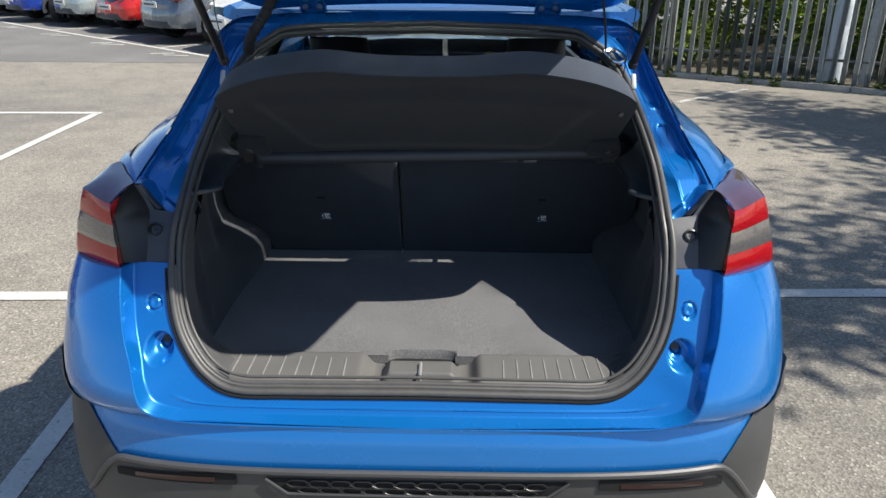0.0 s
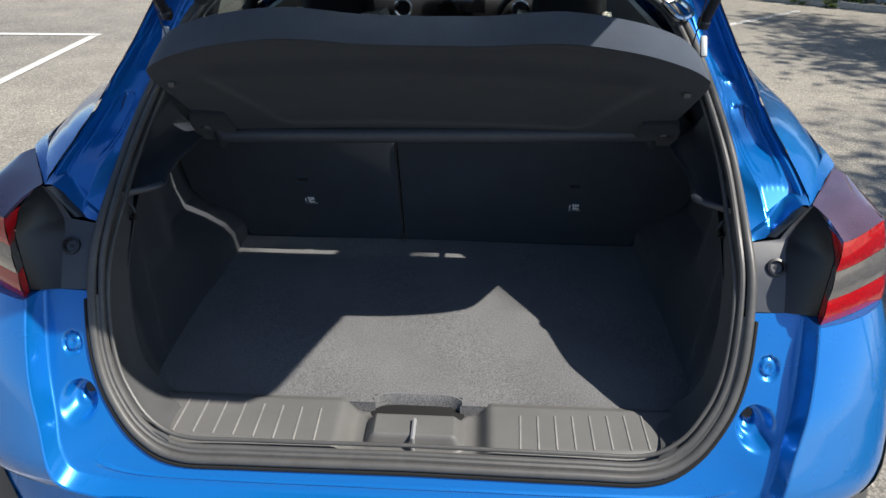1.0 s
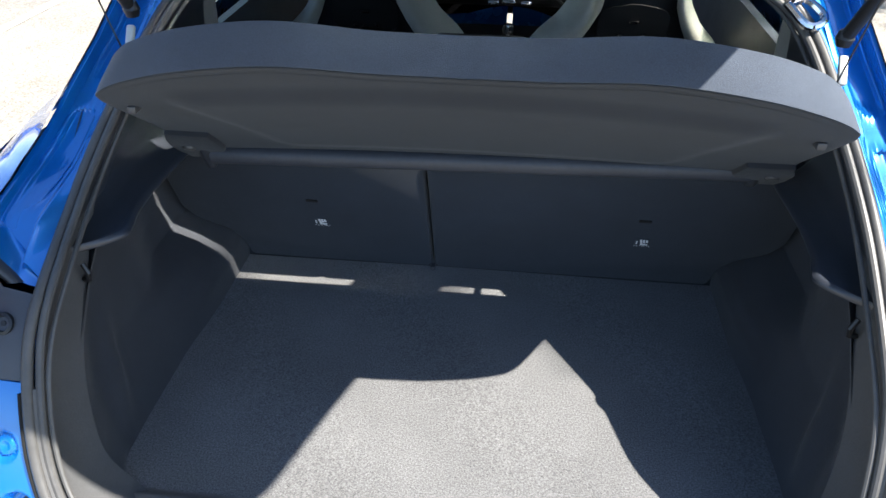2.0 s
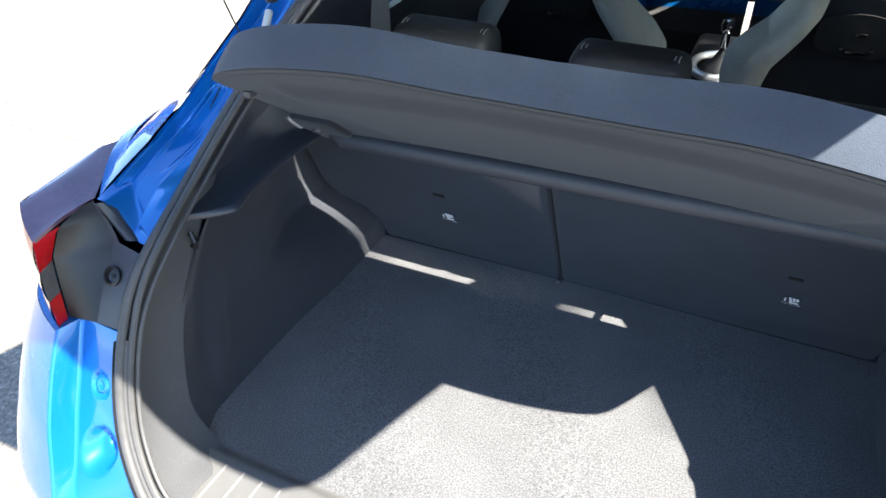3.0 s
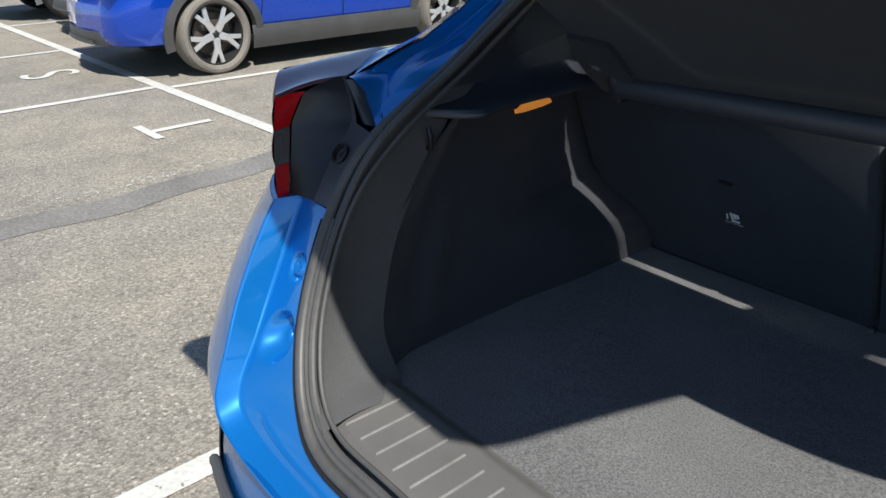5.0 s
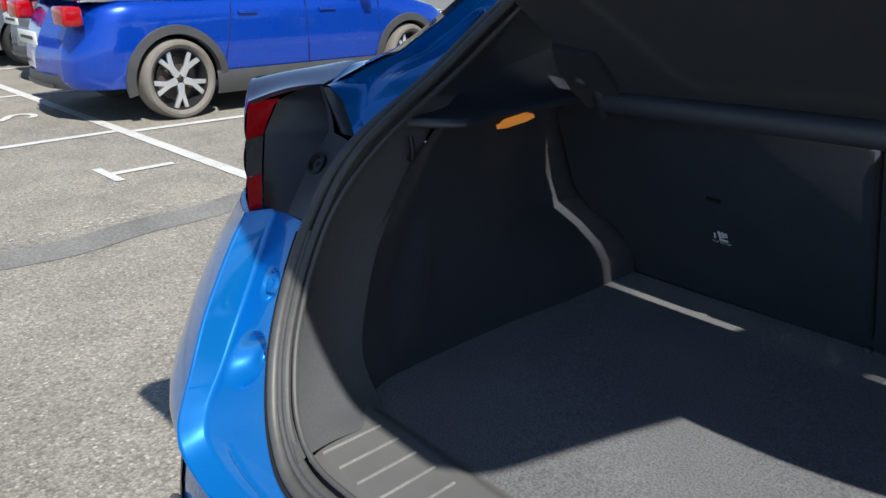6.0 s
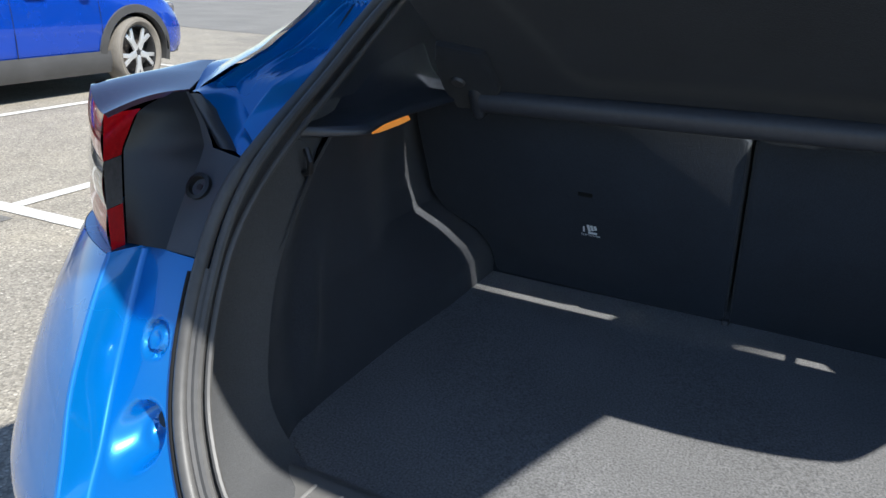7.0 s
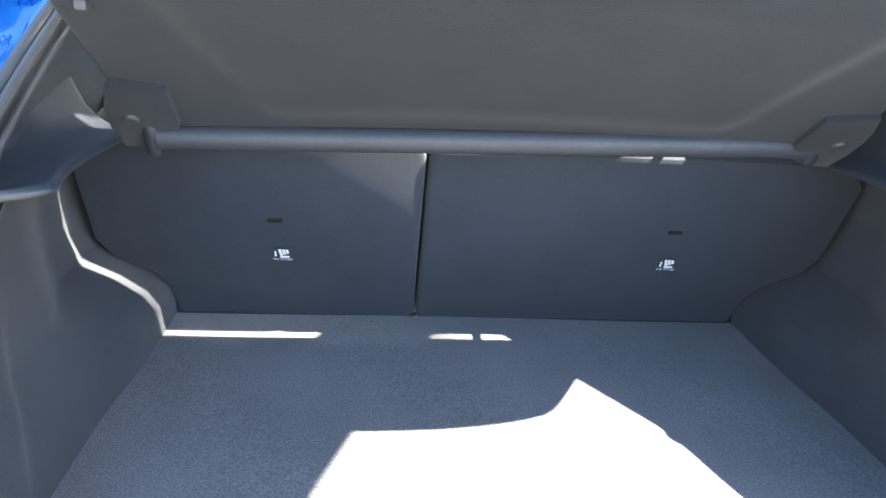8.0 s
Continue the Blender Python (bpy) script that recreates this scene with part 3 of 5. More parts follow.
    fix = part("panel_fixing", lathe([(.0165, .002), (.0165, -.005), (.012, -.006), (.0105, .0), (.0105, .006), (.005, .006), (.004, -.001), (0, -.001)], 28,
                                     pose(sg * .649, rear_y(1.066) + 0.004, 1.066, 90 - 35, 0, 0) @ pose(0, 0, 0, 180, 0, 0)), black_plastic, car)
    # body ledge under the lamp and its panel
    def seat_y(x):
        return lerp(x, (.60, .070), (.694, .074), (.709, skin_y(.709, .998) + .002)) if x < .709 else skin_y(x, .998) + .001

    part("lamp_seat", grid(lambda u, v: Vector((sg * (.600 + .268 * u), seat_y(.600 + .268 * u) * (1 - v) + .21 * v, .9978 - .002 * v)), 24, 4), blue_paint, car)
    # rubber wedge between panel and pillar, and the blue foot of the pillar above it
    outer_edge = spline([(.707, .171, 1.160), (.696, .171, 1.146), (.681, .172, 1.126), (.664, .172, 1.100)], 12)
    inner_edge = spline([(.692, .176, 1.163), (.684, .181, 1.149), (.674, .185, 1.131), (.646, .180, 1.098)], 12)

    def wedge_at(u, v, low=0.0):
        i = min(12, int(round(u * 12)))
        q = outer_edge[i].lerp(inner_edge[i], v) + Vector((0, .034, -.010)) * low + Vector((0, -.004, .002)) * math.sin(math.pi * v) * (1 - low)
        q.x *= sg
        return q
    wb = bmesh.new()
    add_grid(wb, wedge_at, 12, 8)
    add_grid(wb, lambda u, v: wedge_at(u, v, 1.0), 12, 8)
    for k in (0, 1):
        add_grid(wb, lambda u, w: wedge_at(u, k, w), 12, 2)
        add_grid(wb, lambda v, w: wedge_at(k, v, w), 8, 2)
    bmesh.ops.remove_doubles(wb, verts=wb.verts[:], dist=0.0002)
    part("rubber_wedge", wb, trim_plastic, car)
    foot_line = spline([(.603, .176, 1.085), (.628, .184, 1.088), (.649, .183, 1.098), (.676, .187, 1.131), (.686, .184, 1.150), (.694, .179, 1.164), (.708, .180, 1.164)], 48)

    def pillar_foot(u, v):
        a = foot_line[min(48, int(round(u * 48)))]
        b = pillar(0, u)
        q = Vector((sg * a.x, a.y, a.z)).lerp(b, v)
        q.y += 0.010 * math.sin(math.pi * v) * sstep((1 - u) / .3)
        return q
    part("pillar_foot", grid(pillar_foot, 48, 8), blue_paint, car)

    # tail lamp: red, clear and red bands wrapped round the corner under a smoked top
    def lamp_at(z, u):
        inn = Vector((lerp(z, (.998, .713), (1.06, .715), (1.106, .717), (1.16, .722)), lerp(z, (.998, .041), (1.06, .044), (1.106, .049), (1.16, .062)), z))
        cor = Vector((lerp(z, (.998, .862), (1.06, .848), (1.16, .806)), lerp(z, (.998, .138), (1.06, .132), (1.16, .116)), z))
        end = Vector((side_x(z) + 0.002, lerp(z, (.998, .22), (1.10, .29), (1.17, .345)), z))
        if u < 0.6:
            q = inn.lerp(cor, u / 0.6)
            q.y -= 0.005 * math.sin(math.pi * u / 0.6)
        else:
            q = cor.lerp(end, (u - 0.6) / 0.4)
            q.x += 0.006 * math.sin(math.pi * (u - 0.6) / 0.4)
        q.x *= sg
        q.z += 0.017 * max(0.0, (z - .998) / .155) * sstep(u / 0.6)
        return q
    lamp = part("tail_lamp", grid(lambda u, v: lamp_at(1.0 + 0.152 * v, .08 + .92 * u) + Vector((0, 0.012, 0)), 30, 8, thick=0.01), gloss_black, car, "red and clear wrap-around tail lamp")
    for nm, za, zb, mt in (("red_lens", 0.9985, 1.047, red_lens), ("clear_lens", 1.0475, 1.101, clear_lens), ("red_lens", 1.1015, 1.152, red_lens)):
        lens = part(nm, grid(lambda u, v, za=za, zb=zb: lamp_at(za + (zb - za) * v, u) + Vector((0, -0.004 * math.sin(math.pi * v), 0)), 36, 6), mt, lamp)
        part("lens_return", grid(lambda u, v, za=za, zb=zb: lamp_at(za + (zb - za) * v, 0).lerp(flank_edge(za + (zb - za) * v) - Vector((0, .003, 0)), u), 6, 6), lit_red if mt is red_lens else mt, lamp)

    def lamp_top(u, v):
        a = lamp_at(1.1525, 0.85 * u)
        b = Vector((sg * (0.712 + 0.090 * u), 0.180 + 0.146 * u, 1.166 + 0.014 * u))
        q = a.lerp(b, v)
        q.z += 0.006 * math.sin(math.pi * v)
        return q
    part("lamp_top", grid(lamp_top, 20, 12, thick=0.006), smoke_top, lamp, "smoked dark red lamp top")
    part("lamp_side", grid(lambda u, v: lamp_at(1.152, 0.6 + 0.4 * u).lerp(Vector((sg * (.806 - .004 * u), .125 + .200 * u, 1.172 + .008 * u)), v), 12, 3), smoke_red, lamp)

    # side glass, rails and door outlines
    def side_glass(u, v):
        z = 1.18 + 0.30 * v
        return Vector((sg * lerp(z, (1.165, .80), (1.30, .733), (1.45, .655), (1.51, .61)), 1.02 + (lerp(v, (0, 3.1), (1, 2.45)) - 1.02) * u, z))
    g = part("side_window", grid(side_glass, 12, 4, thick=0.004), side_glazing, car, "tinted side window")
    g.visible_shadow = False
    for ya, yb in ((1.02, 1.02), (1.86, 1.80), (3.1, 2.45)):
        part("window_pillar", tube([(sg * .803, ya, 1.165), (sg * .735, ya + (yb - ya) * .45, 1.30), (sg * .612, yb, 1.505)], 0.028, 8), black_plastic, car)
    part("roof_rail", tube([(sg * .60, .75, 1.525), (sg * .612, 1.4, 1.535), (sg * .60, 2.1, 1.53), (sg * .575, 2.5, 1.505)], 0.022, 8), blue_paint, car)
    for yy in (1.18, 1.98, 2.95):
        part("door_gap", tube([(sg * (side_x(z) - .009), yy + (0.15 * (1 - z) if yy < 1.5 else 0), z) for z in (.45, .6, .8, 1.0, 1.1)], 0.004, 6), slot_black, car)
    part("door_handle", boxed((0.02, 0.17, 0.03), pose(sg * .893, 2.15, .96), 0.008), blue_paint, car)
    part("door_mirror", boxed((0.18, 0.10, 0.13), pose(sg * .93, 2.98, 1.16), 0.035, 4), blue_paint, car)
    part("headlamp", lathe([(0, .02), (.06, .018), (.09, 0), (.09, -.04), (0, -.04)], 24, pose(sg * .60, 3.98, .68, -90, 0, 0)), clear_lens, car)

# roof, windscreen, bonnet, front
part("roof", grid(lambda u, v: Vector(((u * 2 - 1) * lerp(v, (0, .59), (.6, .60), (1, .57)), .735 + 1.75 * v, 1.536 + 0.030 * math.sin(math.pi * min(1, v * 1.0)) + 0.022 * (1 - (u * 2 - 1) ** 2) * sstep(v * 6) - .02 * v * v)), 24, 24, thick=0.02), blue_paint, car)
ws = part("windscreen", grid(lambda u, v: Vector(((u * 2 - 1) * lerp(v, (0, .57), (1, .70)), 2.485 + .80 * v + .05 * math.sin(math.pi * u), 1.525 - .46 * v)), 16, 10, thick=0.005), veiled_glass, car, "sloping windscreen")
ws.visible_shadow = False
def bonnet_w(y):
    q = min(1.0, max(0.0, (y - 3.35) / .35))
    a = math.asin(q ** (1 / .9))
    return .80 * (0.02 + 0.98 * max(0.0, math.cos(a)) ** 0.55)


def bonnet_at(u, v):
    y = 3.06 + .64 * (1 - (1 - v) ** 1.6)
    k = u * 2 - 1
    return Vector((k * bonnet_w(y), y, 1.168 + .035 * (1 - k * k) * (1 - v) + .006 * math.sin(math.pi * min(1, abs(k) * 1.4))))


part("bonnet", grid(bonnet_at, 30, 24), blue_paint, car)
part("front_grille", grid(lambda u, v: Vector(((u * 2 - 1) * .48, 4.10 - .10 * abs(u * 2 - 1) ** 2 - .04 * v, .42 + .33 * v)), 16, 6, thick=0.01), gloss_black, car)
part("underbody", boxed((1.5, 3.9, 0.06), pose(0, 1.95, .24), 0.02), slot_black, car)
part("boot_well", boxed((1.14, 0.75, 0.05), pose(0, .46, .55), 0.02), slot_black, car)

# rear valance: grille of six-sided cells between two red reflectors, under a curved trim strip
def valance_top(x):
    return 0.592 - 0.004 * (x / .7) ** 2 - 0.165 * sstep((abs(x) - .70) / .17)


def valance(x, z, out=0.012):
    return Vector((x, skin_y(x, z) - out, z))


part("valance", grid(lambda u, v: valance((u * 2 - 1) * .87, .20 + (valance_top((u * 2 - 1) * .87) - .20) * v, .010), 90, 24), cladding, car, "dark grey lower bumper valance")
part("valance_strip", tube([valance(x, valance_top(x) - .006, .014) for x in [-.87 + 1.74 * k / 90 for k in range(91)]], 0.0085, 8), grey_plastic, car, "grey bumper trim strip")
for sg in (1, -1):
    part("reflector_slot", grid(lambda u, v: valance(sg * (.42 + .30 * u), .545 - .012 * u + (.030 - .010 * u) * v, .014), 20, 3), slot_black, car)
    part("reflector", grid(lambda u, v: valance(sg * (.47 + .20 * u), .550 - .010 * u + .013 * v, .0155), 20, 3), smoke_red, car, "slim dark red rear reflector")
part("valance_grille", grid(lambda u, v: valance((u * 2 - 1) * lerp(v, (0, .30), (1, .35)), .532 + .036 * v, .013), 30, 4), slot_black, car)
part("grille_rim", tube([valance(x, z, .018) for x, z in [(-.35, .569), (-.30, .531)] + [(-.30 + .060 * k, .531) for k in range(1, 11)] + [(.35, .569)]], 0.0032, 6), grey_plastic, car)
for r in range(2):
    for k in range(13):
        x = (k - 6 + 0.5 * r) * 0.050
        if abs(x) > .29:
            continue
        pts = [valance(x + .029 * math.cos(a), .541 + .017 * r + .0095 * math.sin(a), .0165) for a in [math.pi / 3 * q for q in range(6)]]
        part("grille_cell", tube(pts, 0.0017, 5, True), black_plastic, car)
part("tow_cap", lathe([(0, 0), (.012, 0), (.014, .004), (.014, .01)], 16, Matrix.Translation(valance(0, .50, .016)) @ pose(0, 0, 0, 90, 0, 0)), slot_black, car)


def wheel(parent, m, R, width, rim_mat, spoke_mat, tyre_mat=rubber, spokes=5):
    """A wheel about the local z axis, its outer face towards +z."""
    h = width / 2
    r0 = R * 0.75
    w = part("wheel", lathe([(r0 - .02, -h * .8), (r0, h * .55), (r0 + .012, h * .72), (r0 - .004, h * .74), (r0 - .016, h * .4), (r0 - .03, -h * .3), (.05, -h * .35)], 48, m), rim_mat, parent)
    part("tyre", lathe([(r0 - .005, -h * .8), (r0 + .03, -h), (R - .02, -h * .98), (R - .004, -h * .8), (R, -h * .4), (R, h * .4), (R - .004, h * .8), (R - .02, h * .98),
                        (R - .045, h * 1.03), (r0 + .03, h * .98), (r0 + .008, h * .74)], 56, m), tyre_mat, w)
    part("brake_disc", lathe([(.05, -h * .1), (r0 * .72, -h * .1), (r0 * .72, -h * .2), (.05, -h * .2)], 32, m), rust, w)
    part("hub", lathe([(0, h * .72), (.022, h * .72), (.030, h * .66), (.055, h * .60), (.062, h * .3)], 24, m), rim_mat, w)
    for k in range(spokes):
        a = k * math.tau / spokes
        tip = r0 - 0.008
        sp = prism([(.030, -.034), (tip * .48, -.032), (tip * .98, -.094), (tip, -.050), (tip * .66, -.004), (tip, .016), (tip * .99, .056), (tip * .50, .028), (.030, .034)], 0.024, m @ Matrix.Rotation(a, 4, "Z") @ Matrix.Translation((0, 0, h * .45)), 0.004)
        part("spoke", sp, spoke_mat, w)
        part("wheel_nut", lathe([(0, h * .70), (.008, h * .70), (.009, h * .6)], 8, m @ Matrix.Translation((.042 * math.cos(a + .6), .042 * math.sin(a + .6), -.002))), chrome, w)
    return w


for sg in (1, -1):
    for yc in (WB_R, WB_F):
        wheel(car, pose(sg * .838, yc, WR, 0, sg * 90, 0), WR, .215, alloy_dark, alloy)

# ---- tailgate opening: seals and trims ----
ring = [p + Vector((0, .013 * sstep((p.z - 1.06) / .10), 0)) for p in opening_loop(220, 0.003, -0.004)]
part("weather_seal", tube(ring, 0.0085, 12, True), seal_rubber, car, "dark rubber weather seal round the opening")
low_ring = opening_loop(220, 0.014, -0.004)
# Black bead that stands for the shade in the gap under the seal.
part("seal_gap", tube([p for p in low_ring[150:] + low_ring[:70] if p.z < 1.0], 0.0045, 8), slot_black, car)
part("seal_base", tube([p for p in (lambda r: r[160:] + r[:60])(opening_loop(220, -0.003, 0.006)) if p.z < 1.0], 0.0095, 8), seal_rubber, car)
part("seal_lip", tube(opening_loop(220, -0.0115, 0.004), 0.0064, 10, True), seal_rubber, car)
part("seal_ridge", tube([p + Vector((0, .020 * sstep((p.z - 1.0) / .12), 0)) for p in opening_loop(220, -0.0215, 0.010)], 0.0040, 8, True), seal_rubber, car)

F_SIDE = [(.46, .080, .746), (.515, .112, .750), (.555, .118, .80), (.575, .14, .86), (.588, .18, .95), (.592, .26, 1.07), (.600, .36, 1.18), (.594, .47, 1.28), (.556, .58, 1.38), (.475, .655, 1.44), (.38, .69, 1.466), (0, .71, 1.476)]
O_SIDE = [(.455, .748), (.505, .777), (.55, .830), (.578, .888), (.595, .97), (.600, 1.08), (.584, 1.19), (.557, 1.30), (.520, 1.40), (.460, 1.46), (.38, 1.488), (0, 1.50)]
for sg in (1, -1):
    fs, os_ = spline(F_SIDE, 120), spline(O_SIDE, 120)

    def flange(u, v):
        i = min(120, int(round(u * 120)))
        a = on_rear(os_[i] * 1.0, 0.004)
        a.x -= (0.013 - 0.010 * sstep((a.z - 1.05) / .1)) * (a.x / 0.6)
        a.z += 0.016 * sstep((.80 - a.z) / .05) - .014 * sstep((a.z - 1.42) / .05)
        a += tuck(a.x, a.z)
        q = a.lerp(fs[i] + tuck(fs[i].x, fs[i].z), v)
        q.x += 0.012 * math.sin(math.pi * v) * sstep((1.1 - q.z) / .2)
        q.x *= sg
        return q
    part("opening_trim", grid(lambda u, v: flange(u * .36, v), 43, 10), trim_weave, car, "grained grey trim inside the opening")
    part("pillar_trim", grid(lambda u, v: flange(.36 + u * .64, v), 77, 10), trim_plastic, car, "smooth dark plastic trim inside the opening")

    # carpeted side wall with the wheel housing bulge
    def wall(u, v):
        z = 0.732 + 0.380 * v
        y0 = -0.012 + lerp(z, (.73, .095), (.75, .112), (.80, .118), (.86, .14), (.95, .18), (1.07, .26), (1.11, .30))
        x0 = 0.004 + lerp(z, (.73, .53), (.75, .535), (.80, .556), (.86, .576), (.95, .589), (1.07, .579), (1.11, .576))
        y = y0 + (.86 - y0) * u
        far = lerp(z, (.73, .552), (.79, .556), (.82, .572), (.855, .615), (.885, .672), (.93, .683), (1.0, .685), (1.11, .668))
        near = lerp(z, (.73, .560), (.80, .585), (.88, .615), (1.0, .635), (1.11, .64))
        k = sstep((y - y0) / 0.10)
        w = sstep((y - .42) / 0.20)
        x = x0 + (near + (far - near) * w - x0) * k
        f = math.exp(-((y - .27 - .5 * (z - .88)) / .026) ** 2 - ((z - .86) / .08) ** 2)
        x -= 0.018 * f
        return Vector((sg * x, y, z))
    part("side_trim", grid(wall, 90, 60), side_carpet, car, "charcoal carpeted boot side trim")
    # ledge that carries the parcel shelf
    lip = spline([(.604, .236), (.585, .252), (.556, .276), (.535, .303), (.538, .330), (.549, .375), (.555, .445), (.555, .52), (.553, .585), (.556, .618), (.570, .629), (.598, .634), (.624, .640), (.635, .68), (.638, .75), (.64, .86)], 90)

    def ledge(u, v):
        p = lip[min(90, int(round(u * 90)))]
        deep = max(0.0, 0.635 - p.x) * sstep((p.y - .22) / .08)
        o = lerp(v, (0, 1.0), (.18, .45), (.30, .05), (.36, 0), (.42, .0), (.48, .05), (.56, .18), (.66, .40), (.76, .62), (.88, .84), (1, 1.0))
        z = lerp(v, (0, 1.106), (.18, 1.108), (.30, 1.110), (.36, 1.112), (.42, 1.117), (.48, 1.122), (.56, 1.127), (.66, 1.138), (.76, 1.158), (.88, 1.20), (1, 1.27))
        if v > .5:
            z = 1.122 + (z - 1.122) * (.12 + .88 * sstep((p.y - .27) / .20))
        return Vector((sg * (p.x + (0.016 + deep) * o), p.y + .012 * o, z))
    part("trim_backing", boxed((0.006, 0.18, 0.09), pose(sg * .664, .430, 1.080), 0.002), slot_black, car)
    part("shelf_ledge", grid(ledge, 90, 40), ledge_plastic, car, "smooth dark moulded ledge under the parcel shelf")

    # inner pillar above the ledge
    def inner(u, v):
        i = min(120, int(round((0.36 + 0.50 * v) * 120)))
        a = fs[i] + tuck(fs[i].x, fs[i].z)
        end = Vector((lerp(a.z, (1.07, .645), (1.3, .645), (1.45, .59)), 1.06, max(1.09, a.z)))
        q = a.lerp(end, u)
        q.x += 0.008 * math.sin(math.pi * u) * sstep((1.35 - a.z) / .2)
        q.x *= sg
        return q
    part("inner_pillar_trim", grid(lambda u, v: inner(u * .85, v), 24, 40), ledge_plastic, car)
    part("upper_pillar_trim", grid(lambda u, v: inner(.85 + u * .15, v), 6, 40), headliner, car, "pale upper pillar trim")
    # lower inner door trims
    part("door_trim", grid(lambda u, v: Vector((sg * (.74 - .03 * math.sin(math.pi * v)), .88 + 2.3 * u, .35 + .82 * v)), 10, 6, thick=0.03), trim_plastic, car)
    cup = part("hook_recess", lathe([(.030, 0), (.026, .004), (.016, .012), (0, .014)], 20, pose(sg * .594, .232, 1.080, 0, sg * 90, 0)), slot_black, car)
    part("coat_hook", tube([(sg * .580, .235, 1.100), (sg * .572, .232, 1.085), (sg * .576, .236, 1.070), (sg * .588, .24, 1.066)], .0045, 8), black_plastic, cup)

lamp_a, lamp_b = Vector((-.630, .468, 1.072)), Vector((-.592, .519, 1.091))
part("cargo_lamp", grid(lambda u, v: lamp_a.lerp(lamp_b, u) + Vector((-.008, .008, -.0070)) * (1 - 2 * v) * max(.08, min(1.0, 2.6 * (1 - abs(u * 2 - 1)))) - Vector((0, 0, .002)) * math.sin(math.pi * v), 12, 6, thick=0.008), orange_lamp, car, "lit amber cargo lamp")

# boot floor and sill
part("boot_floor", grid(lambda u, v: Vector(((u * 2 - 1) * .60, .098 + .78 * v, .738 + .0015 * math.sin(9 * u + 4 * v))), 40, 30, keep=lambda c: not (abs(c.x) < .088 and c.y < .125), thick=0.012), carpet, car, "grey needle-felt boot floor carpet")


def sill(u, v):
    x = (u * 2 - 1) * 0.515
    y = -0.066 + (0.172 - 0.020 * sstep((.100 - abs(x)) / .015)) * v
    y += 0.030 * (abs(x) / .515) ** 4 * (1 - v)
    z = 0.7385 + 0.012 * sstep(v / 0.22) - 0.010 * sstep((v - .86) / .14)
    dip = sstep((.150 - abs(x)) / .035)
    z -= 0.030 * dip * sstep((v - 0.06) / 0.12)
    bump = sstep((.100 - abs(x)) / .025) * sstep((v - .30) / .12)
    z += 0.030 * bump * sstep((0.95 - v) / .2)
    return Vector((x, y, z))


part("sill_plate", grid(sill, 150, 50), sill_plastic, car, "grey plastic loading sill plate")
part("sill_front", grid(lambda u, v: Vector(((u * 2 - 1) * .50, -.062 - .012 * v + .030 * abs(u * 2 - 1) ** 4, .742 - .05 * v)), 40, 3), rubber, car)
for sg in (1, -1):
    for k in range(8):
        x = .203 + .0340 * k if sg > 0 else .186 + .0386 * k
        rib = boxed((0.0040, 0.094, 0.0085), pose(sg * x, 0.012 + 0.002 * k, .7483, 0, 0, sg * (-2 + .4 * k)), 0.0015)
        part("sill_rib", rib, rib_plastic, car)
part("striker_bar", tube([(0, -.020, .722), (0, -.020, .752), (0, .03, .756), (0, .03, .742)], 0.0042, 8), alloy, car)
part("pull_recess", boxed((0.19, 0.07, 0.03), pose(0, .112, .703), 0.004), slot_black, car)
for xa, xb in ((-.52, -.086), (.086, .52)):
    part("floor_edge", grid(lambda u, v: Vector((xa + (xb - xa) * u, .0985 - .004 * v, .7375 - .03 * v)), 8, 2), carpet, car)
part("pull_pad", grid(lambda u, v: Vector(((u * 2 - 1) * .090, .126 - .018 * abs(u * 2 - 1) ** 6 - .010 * v, .7405 + .003 * math.sin(math.pi * v) - .024 * v)), 30, 6, thick=0.006), carpet, car)

